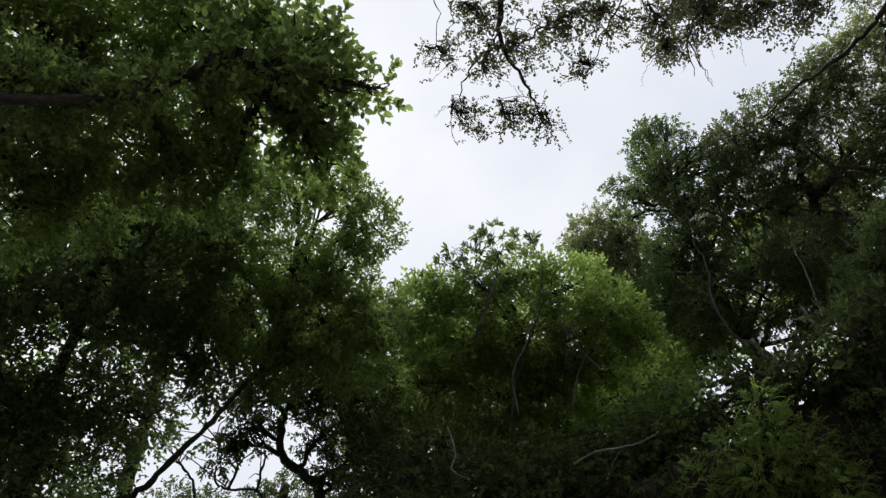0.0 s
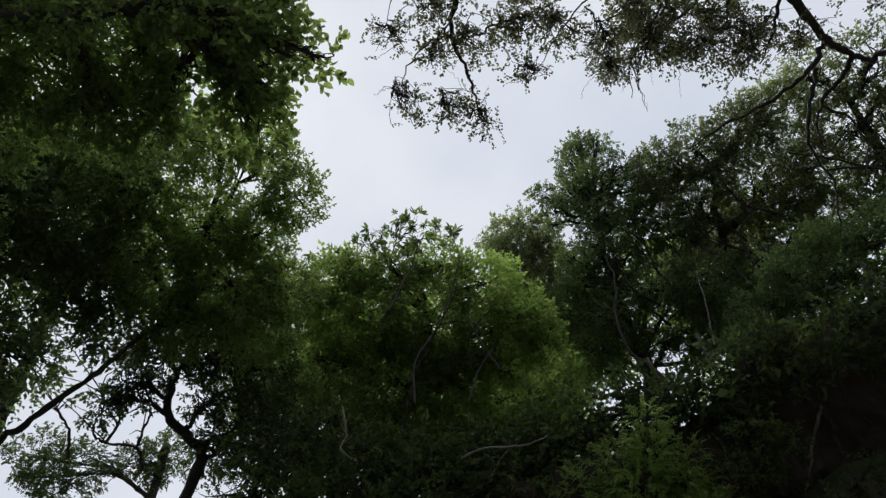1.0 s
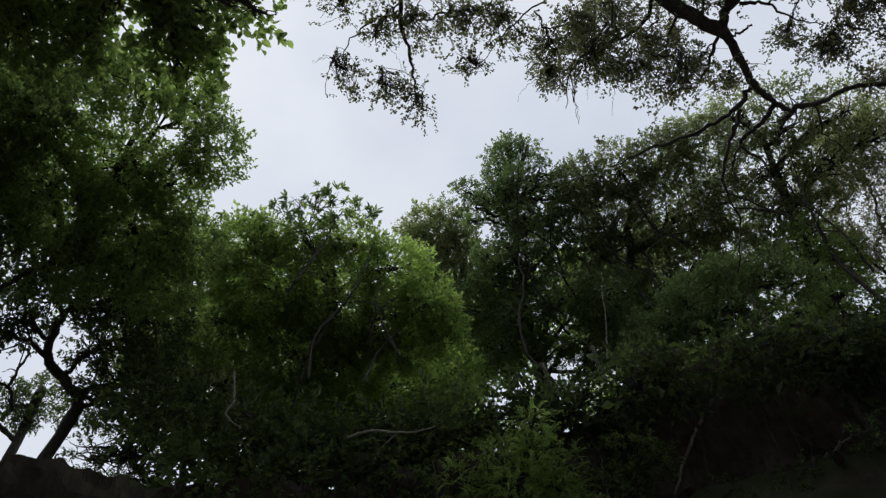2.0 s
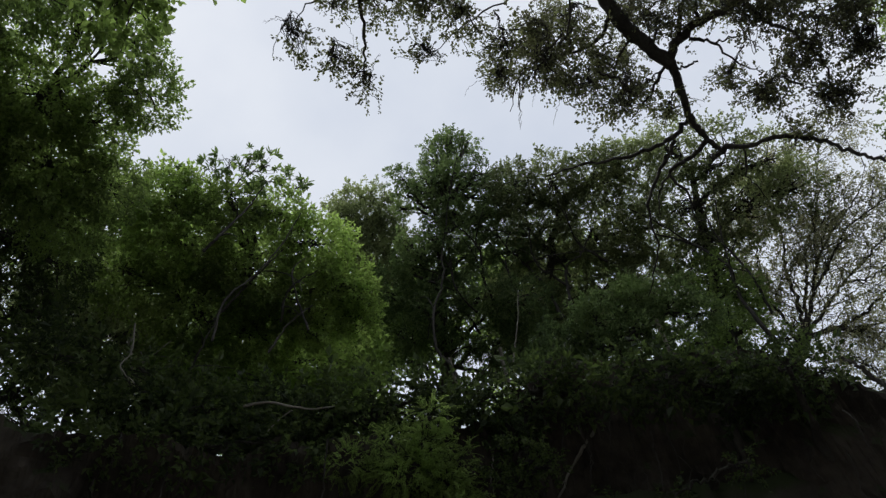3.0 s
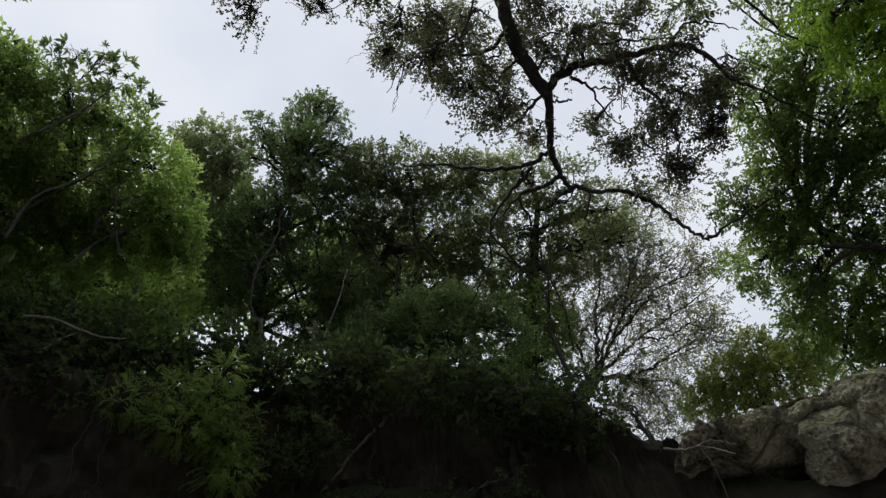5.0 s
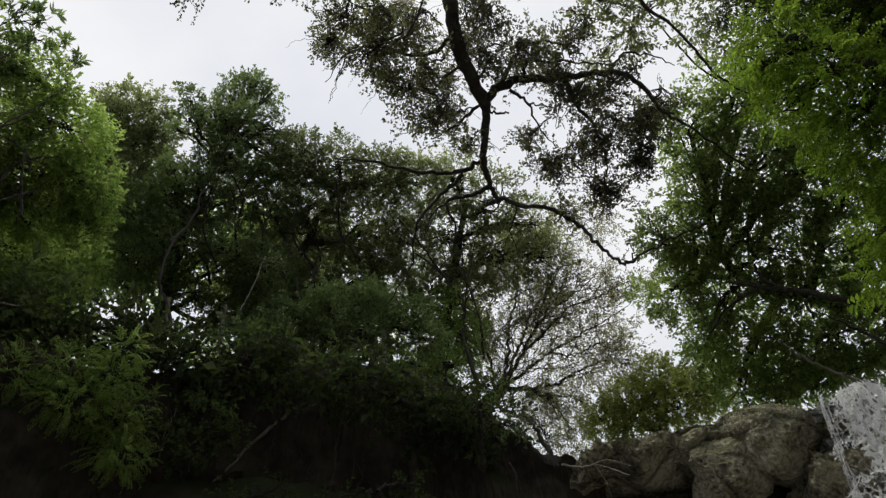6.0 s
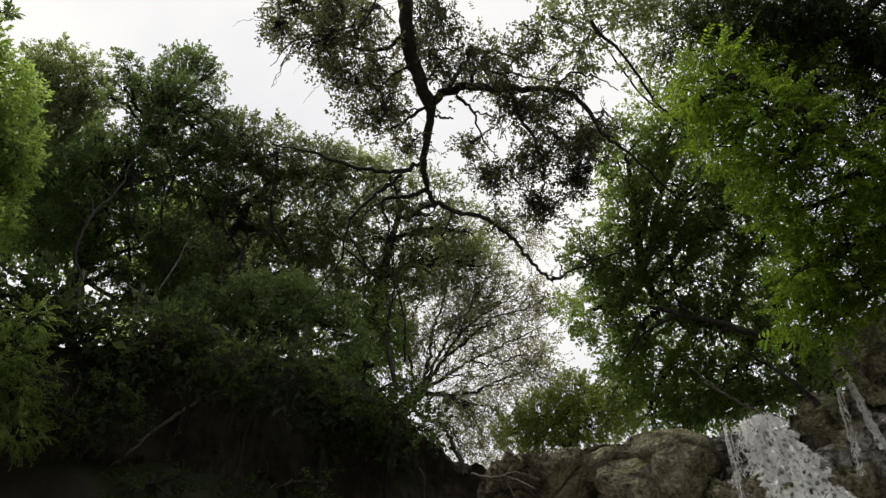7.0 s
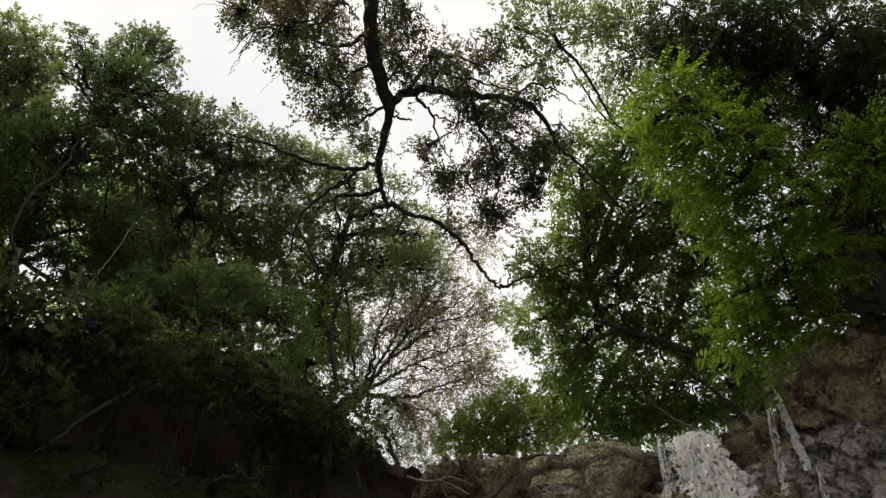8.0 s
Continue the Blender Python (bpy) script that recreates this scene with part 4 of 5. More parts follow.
shrub("spreading_shrub", "green spreading shrub with fine leaves on the bank's rim", [(4.91, 5.78, 8.37, 0.27), (5.06, 5.39, 8.58, 0.35), (5.25, 5.02, 8.86, 0.38), (5.52, 4.55, 8.97, 0.35), (5.88, 4.17, 8.78, 0.30), (5.41, 5.10, 8.38, 0.37), (5.74, 4.60, 8.48, 0.36), (5.15, 5.55, 8.08, 0.29), (6.07, 3.96, 8.44, 0.25)], "small", LEAF_GREY, 2.1, 121, size=0.8, ragged=0.7, flat=0.6)
shrub("spreading_shrub", "dark leafy shrub beneath the airy trees", [(7.21, 4.28, 8.97, 0.35), (6.98, 4.70, 8.95, 0.33), (7.15, 4.05, 9.46, 0.35), (7.51, 3.81, 8.62, 0.19), (6.74, 4.98, 8.98, 0.33), (7.00, 4.18, 9.95, 0.35)], "small", LEAF_DEEP, 2.2, 135, size=0.95, ragged=0.6)
shrub("fern_shrub", "green feathery shrub in the shade", [(3.20, 5.76, 6.81, 0.19), (2.86, 6.06, 6.49, 0.26), (3.32, 5.92, 6.55, 0.25), (3.07, 6.05, 6.21, 0.28), (3.55, 5.94, 6.19, 0.25), (3.65, 5.93, 5.93, 0.25), (2.58, 6.34, 6.30, 0.21), (3.56, 5.91, 6.32, 0.31)], "fern", LEAF_BRIGHT, 1.3, 122, size=0.36, ragged=0.75, core=0)
shrub("rim_bush", "olive green bush behind the waterfall rocks", [(8.14, 1.67, 8.29, 0.36), (8.16, 2.13, 8.13, 0.36), (8.24, 1.46, 7.88, 0.43), (8.17, 2.54, 7.96, 0.28), (8.23, 2.01, 7.74, 0.39), (8.40, 1.01, 8.08, 0.39)], "small", LEAF_MOSSY, 2.3, 126, size=0.68, ragged=0.5)


# the bank's shade is put into the dark leaf colour of these shrubs
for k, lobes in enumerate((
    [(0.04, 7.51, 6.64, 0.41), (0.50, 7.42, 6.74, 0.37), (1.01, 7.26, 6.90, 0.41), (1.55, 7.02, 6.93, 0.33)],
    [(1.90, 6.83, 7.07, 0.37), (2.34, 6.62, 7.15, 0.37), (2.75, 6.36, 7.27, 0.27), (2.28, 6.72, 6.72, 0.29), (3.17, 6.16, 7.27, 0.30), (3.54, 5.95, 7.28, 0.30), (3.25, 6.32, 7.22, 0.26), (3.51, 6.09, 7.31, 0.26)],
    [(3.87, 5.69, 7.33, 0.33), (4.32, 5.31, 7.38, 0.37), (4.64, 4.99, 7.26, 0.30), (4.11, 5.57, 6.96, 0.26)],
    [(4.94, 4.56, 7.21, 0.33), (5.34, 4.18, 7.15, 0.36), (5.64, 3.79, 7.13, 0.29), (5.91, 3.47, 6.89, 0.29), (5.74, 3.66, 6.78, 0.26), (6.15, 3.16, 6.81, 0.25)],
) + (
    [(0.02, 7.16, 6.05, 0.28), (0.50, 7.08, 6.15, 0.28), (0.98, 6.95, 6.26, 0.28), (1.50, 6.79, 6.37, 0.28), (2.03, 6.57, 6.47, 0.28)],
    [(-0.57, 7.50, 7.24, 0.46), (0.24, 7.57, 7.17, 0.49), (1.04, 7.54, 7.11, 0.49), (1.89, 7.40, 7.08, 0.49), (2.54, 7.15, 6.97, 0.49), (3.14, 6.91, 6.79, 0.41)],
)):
    shrub("rim_shrub", "shrub with shade-darkened leaves fringing the shaded bank", lobes, "mid", LEAF_SHADED, 2.0, 170 + k, size=1.2, ragged=0.6)
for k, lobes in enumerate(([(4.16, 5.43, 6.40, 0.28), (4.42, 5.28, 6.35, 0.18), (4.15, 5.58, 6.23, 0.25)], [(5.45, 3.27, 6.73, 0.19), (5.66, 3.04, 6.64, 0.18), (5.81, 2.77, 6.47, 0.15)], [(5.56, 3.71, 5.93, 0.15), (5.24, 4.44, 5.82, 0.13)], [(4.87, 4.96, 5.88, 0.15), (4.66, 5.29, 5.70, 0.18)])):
    shrub("bank_plant", "small leafy plant growing on the shaded bank", lobes, "small", LEAF_SHADED, 1.4, 180 + k, size=0.9, core=0, twigs=6, ragged=0.6)


# ---- the overhanging earth bank, dark underneath, with roots and vines hanging from it ----
BANK = [(-14, 31), (0, 33), (14, 35), (24, 36.5), (34, 38.5), (41, 42), (56, 42), (62, 39), (68, 35), (72, 32)]


def bank_point(az, s):
    """The face of the bank: s from 0 at its foot to 1 at its rim and on across its top."""
    rim = 1.6 + 6.9 * math.tan(math.radians(float(np.interp(az, [b[0] for b in BANK], [b[1] for b in BANK]))))
    sa, ca = math.sin(math.radians(az)), math.cos(math.radians(az))
    up = min(s, 1.0)
    r = 8.7 - 1.75 * up ** 2.2 if s < 1 else 6.95 + (s - 1) * 9
    p = Vector((r * sa, r * ca, rim * up - max(0.0, s - 1) * 0.9))
    q = Vector((p.x, p.y, p.z * 0.8))
    d = 0.3 * noise.fractal(q * 0.8, 0.9, 2.1, 4) + 0.14 * (noise.ridged_multi_fractal(q * 1.6, 0.9, 2.2, 4, 1.0, 2.0) - 1) + 0.06 * noise.fractal(q * 6, 0.8, 2.0, 3)
    if s < 1:
        p.x, p.y = p.x - sa * d, p.y - ca * d
    p.z += 0.14 * noise.fractal(q * 1.5 + Vector((3, 5, 1)), 0.9, 2.0, 4) * up
    return p


def build_bank():
    cols, rows = 420, 90
    verts = [bank_point(a, s) for a in np.linspace(-14, 72, cols) for s in np.linspace(0, 1.25, rows)]
    i, j = np.meshgrid(np.arange(cols - 1), np.arange(rows - 1), indexing="ij")
    q = np.stack([i * rows + j, i * rows + j + 1, (i + 1) * rows + j + 1, (i + 1) * rows + j], -1).reshape(-1, 4)[:, ::-1]
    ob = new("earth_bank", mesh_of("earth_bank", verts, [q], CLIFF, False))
    return tagged(ob, "overhanging dark earth bank, deeply shaded underneath", "bank", kind="structure")


build_bank()


def hanging_vines():
    rng = np.random.default_rng(190)
    for k in range(46):
        az, s0 = rng.uniform(2, 68), rng.uniform(0.86, 1.0)
        n, fall = 7, rng.uniform(0.4, 1.6)
        top = np.array(bank_point(az, s0))
        way = [top - np.array([0, 0, fall * u]) - 0.08 * np.array([math.sin(math.radians(az)), math.cos(math.radians(az)), 0]) + np.array([*rng.normal(0, 0.05, 2), 0]) * u for u in np.linspace(0, 1, n)]
        root = thing("hanging_root", tuple(top), "thin brown root hanging from the earth bank", "root", "hanging roots")
        v, f = tube(smooth_path(way, 4, 0.008, rng), rng.uniform(0.004, 0.012), 0.002, 6, rng)
        part("stem", mesh_of("stem", v, [f], BARK_PALE if k % 23 == 5 else BARK, True), root)


hanging_vines()

# ---- a second row of trees behind, closing the wood ----
def back_tree(lobes, az, seed):
    c = np.mean([l[:3] for l in lobes], axis=0)
    base = foot(az, math.hypot(c[0], c[1]))
    tree("back_tree", "dark evergreen tree deep in the wood", [base, tuple(np.array(base) * 0.5 + c * 0.5), tuple(c)], 0.12, 0.04, lobes, "mid", LEAF_DEEP, 1.3, seed, size=1.8, core=0.6, group="back row", twigs=8)


back_tree([(-1.05, 10.49, 12.27, 1.24), (0.40, 10.59, 12.22, 1.35), (1.95, 10.27, 12.36, 1.24), (-0.70, 11.53, 11.17, 1.24), (1.05, 11.51, 11.16, 1.24)], 3, 151)
back_tree([(3.23, 10.11, 12.20, 1.24), (4.25, 9.78, 12.15, 1.01), (2.86, 11.19, 11.17, 1.35), (4.27, 10.93, 10.94, 1.24), (2.28, 12.03, 10.26, 1.24)], 15, 152)
back_tree([(4.36, 9.05, 12.07, 0.93), (5.46, 8.2, 12.29, 0.98), (5.00, 9.74, 12.64, 0.93), (4.13, 10.27, 12.53, 1.16), (6.97, 8.34, 12.73, 1.16), (7.45, 9.34, 11.56, 1.05)], 32, 153)
back_tree([(6.42, 7.21, 12.39, 0.82), (7.62, 7.01, 12.53, 1.01), (8.33, 6.89, 12.08, 0.68), (8.05, 7.97, 11.52, 1.01)], 47, 154)
back_tree([(-3.79, 7.28, 11.03, 0.85), (-2.86, 8.00, 10.77, 0.85), (-4.65, 7.36, 10.57, 0.94), (-1.97, 8.52, 10.53, 0.85), (-5.58, 6.84, 10.45, 0.94), (-6.15, 7.85, 9.14, 0.66)], -25, 155)

# ---- trees beside the waterfall ----
tree("waterfall_tree", "dense green tree standing over the waterfall", [foot(98, 9)] + [(8.00, -1.33, 7.70), (7.39, -0.58, 7.94), (6.87, 0.05, 8.09), (6.46, 0.32, 8.51)], 0.11, 0.04,
     [(6.13, 0.79, 8.63, 0.38), (6.59, 0.88, 8.19, 0.45), (6.81, 0.40, 8.00, 0.48), (5.99, 0.18, 8.78, 0.48), (6.40, 0.53, 8.41, 0.41), (6.44, -0.28, 8.38, 0.62), (5.42, -0.01, 9.22, 0.48), (5.85, -0.48, 8.88, 0.62), (7.12, -0.35, 7.96, 0.57), (7.35, 0.28, 7.70, 0.46), (7.52, -0.39, 7.48, 0.49), (7.17, 0.77, 7.88, 0.32), (5.21, -0.61, 9.34, 0.48), (7.69, 0.18, 7.43, 0.43), (7.60, -1.03, 7.46, 0.43), (6.28, -0.82, 8.61, 0.42)] + [(5.78, -1.04, 9.00, 0.38), (6.80, -0.83, 8.26, 0.28), (5.06, -1.06, 9.51, 0.35), (7.73, -0.55, 7.19, 0.32), (6.43, -1.21, 8.42, 0.38), (6.02, -1.22, 8.78, 0.35), (6.84, -1.35, 8.12, 0.32), (7.02, -1.28, 7.16, 0.30), (7.06, -1.22, 6.78, 0.18), (7.82, 0.67, 7.56, 0.35), (8.01, 0.36, 7.33, 0.31), (8.02, -0.05, 7.32, 0.31), (7.61, 0.87, 7.81, 0.29), (7.44, -0.83, 8.00, 0.36), (7.20, -1.14, 8.07, 0.32), (7.83, -0.98, 7.15, 0.29)],
     "small", LEAF_DEEP, 1.7, 131, core=0.7, size=0.82, twigs=18, ragged=0.65)
tree("pale_leaved_tree", "light green tree with thin airy foliage", [foot(106, 9.6), (7.06, -2.04, 8.30)] + [(6.27, -1.22, 9.34), (5.97, -1.04, 9.64), (5.67, -0.88, 10.03), (5.38, -0.6, 9.86), (5.07, -0.4, 9.95), (4.75, -0.28, 10.12), (4.43, -0.18, 10.17), (4.1, -0.11, 10.14)], 0.022, 0.006,
     [(3.63, 0.31, 9.78, 0.33), (4.04, 0.11, 9.59, 0.36), (3.79, -0.48, 9.69, 0.40), (4.15, 0.54, 9.52, 0.20), (4.33, -0.64, 9.40, 0.40), (3.89, -0.88, 9.61, 0.40), (3.57, -0.09, 9.80, 0.33)], "oval", LEAF_OLIVE, 1.1, 132, core=0, shell=0.1, limb=0.016)
# shade on this canopy is put into its darker leaf colour
tree("canopy_tree", "leafy canopy tree with shade-darkened leaves standing above craggy rocks", [foot(124, 8.4)] + [(6.16, -2.96, 7.02), (5.17, -2.87, 7.60), (4.53, -2.43, 8.03), (4.07, -2.04, 8.34)], 0.14, 0.04,
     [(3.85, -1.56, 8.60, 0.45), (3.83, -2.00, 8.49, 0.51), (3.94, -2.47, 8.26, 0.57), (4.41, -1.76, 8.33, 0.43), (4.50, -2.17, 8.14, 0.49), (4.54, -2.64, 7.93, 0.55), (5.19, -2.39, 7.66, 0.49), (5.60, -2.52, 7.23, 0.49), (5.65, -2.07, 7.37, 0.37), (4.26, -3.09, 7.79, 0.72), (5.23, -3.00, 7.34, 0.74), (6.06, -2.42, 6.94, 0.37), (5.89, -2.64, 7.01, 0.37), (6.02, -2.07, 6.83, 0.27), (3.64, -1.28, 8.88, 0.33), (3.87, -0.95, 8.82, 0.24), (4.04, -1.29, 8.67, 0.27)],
     "pinnate", LEAF_SHADED, 1.7, 134, core=0.6, ragged=0.5, size=0.72)
tree("feathery_tree", "bright green tree with feathery drooping leaves", [foot(118, 7.6)] + [(5.53, -2.25, 6.19), (5.07, -2.10, 6.61), (4.60, -1.81, 7.02), (4.15, -1.42, 7.36), (3.85, -1.09, 7.64)], 0.09, 0.02,
     [(3.88, -0.97, 7.76, 0.27), (3.97, -0.75, 7.73, 0.24), (4.16, -1.15, 7.42, 0.32), (4.35, -1.41, 7.21, 0.32), (4.52, -1.09, 7.16, 0.29), (4.67, -1.53, 6.91, 0.32), (4.84, -1.17, 6.86, 0.29), (4.97, -1.47, 6.51, 0.32), (5.09, -1.09, 6.49, 0.26), (5.17, -1.40, 6.32, 0.21), (5.30, -1.14, 6.26, 0.21), (5.43, -0.96, 6.30, 0.19), (4.44, -2.23, 6.85, 0.29), (4.29, -2.31, 6.94, 0.21), (4.33, -0.80, 7.48, 0.22), (4.90, -1.74, 6.49, 0.24), (5.60, -1.02, 6.24, 0.15), (5.74, -1.98, 6.82, 0.22), (4.38, -2.33, 6.88, 0.22), (5.74, -1.67, 6.58, 0.15), (4.23, -1.48, 8.06, 0.21), (4.34, -1.73, 7.9, 0.21)],
     "pinnate", LEAF_FEATHER, 2.0, 133, core=0.5, size=0.75, ragged=0.55)


# ---- the big tree behind, whose limb reaches over the pool ----
def reaching_tree():
    rng = np.random.default_rng(140)
    base = (-4.4, -1.5, 0.0)
    root = thing("reaching_tree", base, "large dark tree whose crooked limb reaches overhead", "tree")
    fork = [(2.60, 1.63, 9.80), (3.24, 1.83, 9.42), (3.83, 1.84, 9.14), (4.27, 2.12, 8.83), (4.50, 2.18, 8.68)]
    trunk = smooth_path([base, (-4.3, -1.3, 2.5), (-3.9, -1.2, 5.0), (-2.8, -0.8, 7.4), (-0.6, 0.1, 9.3), fork[0]], 6, 0.02, rng)
    v, f = tube(trunk, 0.3, 0.085, 12, rng, 0.8)
    part("trunk", mesh_of("trunk", v, [f], BARK, True), root)
    v, f = tube(smooth_path(fork[:3], 9, 0.008, rng), 0.088, 0.07, 10, rng)
    part("limb", mesh_of("limb", v, [f], BARK, True), root)
    v, f = tube(smooth_path(fork[2:], 9, 0.008, rng), 0.052, 0.028, 10, rng)
    part("limb", mesh_of("limb", v, [f], BARK, True), root)
    ways = [
        ([(4.50, 2.18, 8.68), (4.59, 2.16, 8.59), (4.77, 1.97, 8.49), (4.97, 1.7, 8.45), (5.12, 1.51, 8.3), (5.25, 1.35, 8.0), (5.38, 1.23, 7.77), (5.49, 1.13, 7.7), (5.6, 1.02, 7.84), (5.73, 0.75, 8.05), (5.85, 0.44, 8.2), (5.95, 0.23, 8.29)], 0.03, 0.009),
        ([(5.55, 1.07, 7.76), (5.58, 1.03, 7.98), (5.57, 1.09, 8.13)], 0.01, 0.004),
        ([(5.46, 1.17, 7.74), (5.5, 1.13, 7.83), (5.55, 1.07, 7.98)], 0.007, 0.003),
        ([(4.25, 2.14, 8.84), (4.21, 2.45, 8.77), (3.96, 2.81, 8.78), (3.63, 3.18, 8.80), (3.34, 3.52, 8.77)], 0.032, 0.007),
        ([(4.50, 2.19, 8.68), (4.47, 2.43, 8.62), (4.38, 2.68, 8.58), (4.64, 2.72, 8.40), (4.80, 2.84, 8.23)], 0.03, 0.007),
    ]
    ways += [
        ([(4.26, 2.39, 8.76), (4.32, 2.77, 8.59), (4.38, 3.07, 8.42), (4.68, 3.35, 8.09), (4.79, 3.73, 7.79)], 0.025, 0.005),
        ([(4.39, 2.70, 8.57), (4.41, 2.90, 8.47), (4.48, 3.04, 8.24)], 0.014, 0.004),
        ([(4.78, 1.97, 8.55), (4.97, 2.17, 8.36), (5.21, 2.22, 8.16)], 0.012, 0.004),
        ([(3.84, 1.85, 9.14), (3.74, 1.67, 9.23), (3.80, 1.35, 9.26), (4.01, 0.91, 9.22), (4.15, 0.51, 9.18), (4.38, 0.26, 9.06), (4.69, 0.18, 8.88), (4.92, -0.01, 8.72), (5.45, -0.36, 8.31)], 0.056, 0.009),
    ]
    ways += [
        ([(3.73, 1.58, 9.25), (3.58, 1.33, 9.37), (3.54, 1.09, 9.42), (3.70, 0.81, 9.38), (3.91, 0.66, 9.29)], 0.028, 0.008),
        ([(3.80, 1.35, 9.26), (3.67, 1.23, 9.35), (3.75, 1.09, 9.33), (3.94, 0.76, 9.27), (4.14, 0.37, 9.19)], 0.024, 0.007),
        ([(4.02, 0.97, 9.21), (4.29, 0.95, 9.06), (4.59, 0.88, 8.89), (4.89, 0.93, 8.69), (5.14, 1.10, 8.49)], 0.028, 0.006),
        ([(3.82, 1.53, 9.22), (4.05, 1.41, 9.13), (4.23, 1.44, 9.02), (4.54, 1.35, 8.85)], 0.02, 0.005),
    ]
    ways += [
        ([(4.05, 1.41, 9.13), (4.16, 1.23, 9.10), (4.43, 1.18, 8.95)], 0.012, 0.004),
        ([(3.84, 1.85, 9.14), (3.96, 1.76, 9.10), (4.01, 1.65, 9.10)], 0.018, 0.01),
        ([(3.58, 1.83, 9.27), (3.50, 1.66, 9.34), (3.43, 1.53, 9.40)], 0.022, 0.008),
        ([(3.68, -0.09, 9.43), (4.24, -0.36, 9.13), (4.71, -0.53, 8.84), (5.09, -0.95, 8.52)], 0.02, 0.007),
    ]
    ways += [
        ([(3.07, 1.80, 9.49), (3.06, 2.15, 9.41), (2.80, 2.50, 9.40), (2.59, 2.85, 9.35), (2.68, 3.22, 9.17)], 0.026, 0.004),
        ([(3.77, 1.86, 9.17), (3.82, 2.20, 9.05), (3.79, 2.53, 8.97)], 0.022, 0.006),
        ([(3.34, 1.86, 9.37), (3.38, 2.20, 9.26), (3.56, 2.47, 9.10)], 0.018, 0.005),
        ([(4.15, 0.51, 9.18), (4.08, 0.28, 9.23), (4.23, 0.01, 9.15), (4.38, -0.13, 9.06)], 0.016, 0.005),
    ]
    ways += [
        ([(-0.6, 0.1, 9.3)] + [(1.49, 1.59, 9.30), (0.68, 2.11, 9.29), (0.58, 2.78, 9.08), (0.82, 3.14, 8.91), (1.00, 3.45, 8.75)], 0.05, 0.008),
        ([(0.61, 2.84, 9.06), (0.38, 2.95, 9.03), (0.21, 3.21, 8.92), (0.18, 3.60, 8.74)], 0.015, 0.004),
        ([(-0.6, 0.1, 9.3)] + [(1.81, 1.77, 9.19), (1.69, 2.47, 9.02), (1.52, 2.95, 8.88)], 0.015, 0.004),
        ([(-0.11, 2.32, 9.25), (-0.05, 2.69, 9.13), (-0.14, 3.11, 8.97)], 0.006, 0.002),
    ]
    ways += [
        ([(0.03, 2.33, 9.25), (0.09, 2.64, 9.15), (-0.08, 2.92, 9.05)], 0.006, 0.002),
        ([(2.43, 2.61, 8.76), (2.34, 2.82, 8.71), (2.17, 2.96, 8.71)], 0.006, 0.002),
        ([(2.43, 2.61, 8.76), (2.52, 2.85, 8.64), (2.65, 3.05, 8.50)], 0.006, 0.002),
        ([(2.67, 2.82, 9.34), (2.72, 3.08, 9.22), (2.86, 3.28, 9.09)], 0.006, 0.002),
    ]
    ways += [
        ([(2.63, 2.49, 9.46), (2.43, 2.84, 9.41), (2.42, 3.17, 9.28)], 0.007, 0.002),
        ([(-0.6, 0.1, 9.3)] + [(2.36, 1.74, 9.04), (2.40, 2.61, 8.77), (2.53, 2.90, 8.62)], 0.015, 0.004),
    ]
    for pts, r0, r1 in ways:
        v, f = tube(smooth_path(pts, 6, 0.012, rng), r0, r1, 7, rng)
        part("limb", mesh_of("limb", v, [f], BARK, True), root)
    near = [(4.93, 0.4, 9.23, 0.26), (5.11, 0.61, 8.69, 0.22), (4.89, 0.75, 9.25, 0.25), (4.57, 0.86, 9.6, 0.24), (5.15, 1.02, 8.56, 0.21), (4.3, 1.16, 10.1, 0.26), (3.75, 2.01, 10.78, 0.27), (4.82, 1.12, 9.03, 0.2), (4.72, 1.48, 8.83, 0.18), (3.19, 2.66, 11.32, 0.29), (3.68, 2.33, 10.03, 0.21), (5.04, 0.13, 9.39, 0.24), (2.56, 2.52, 9.47, 0.35), (2.86, 2.2, 9.47, 0.38), (2.93, 2.61, 9.32, 0.29), (3.31, 2.24, 9.28, 0.35)]
    near += [(3.71, 2.26, 9.1, 0.29), (3.01, 1.49, 9.58, 0.38), (3.46, 1.52, 9.39, 0.35), (3.6, 1.11, 9.39, 0.38), (3.66, 0.74, 9.41, 0.29), (4.14, 1.02, 9.14, 0.35), (4.27, 0.6, 9.11, 0.35), (4.71, 0.41, 8.86, 0.32), (4.67, 0.93, 8.83, 0.32), (5.1, 1.14, 8.51, 0.29), (4.72, 1.48, 8.71, 0.26), (4.36, 1.56, 8.92, 0.22), (4.97, 0.63, 8.66, 0.26), (5.13, 1.55, 8.41, 0.19), (2.43, 2.96, 9.36, 0.19), (4.07, 2.19, 8.92, 0.22)]
    far = [(0.38, 2.63, 9.14, 0.30), (0.84, 2.83, 9.04, 0.27), (0.50, 3.00, 9.00, 0.24), (0.74, 3.48, 8.76, 0.23), (1.03, 3.52, 8.71, 0.15), (0.24, 3.50, 8.79, 0.18), (1.23, 2.60, 9.06, 0.30), (1.47, 3.00, 8.87, 0.15), (1.66, 2.53, 9.01, 0.30), (2.09, 2.54, 8.89, 0.27), (2.21, 2.78, 8.77, 0.18), (2.54, 2.45, 8.78, 0.30), (2.91, 2.36, 8.67, 0.27), (3.31, 2.28, 8.52, 0.33), (-0.02, 2.95, 9.04, 0.18), (1.27, 2.27, 9.17, 0.27), (2.27, 2.23, 8.94, 0.27), (0.54, 2.32, 9.24, 0.24)]
    area = sprig_area("round")
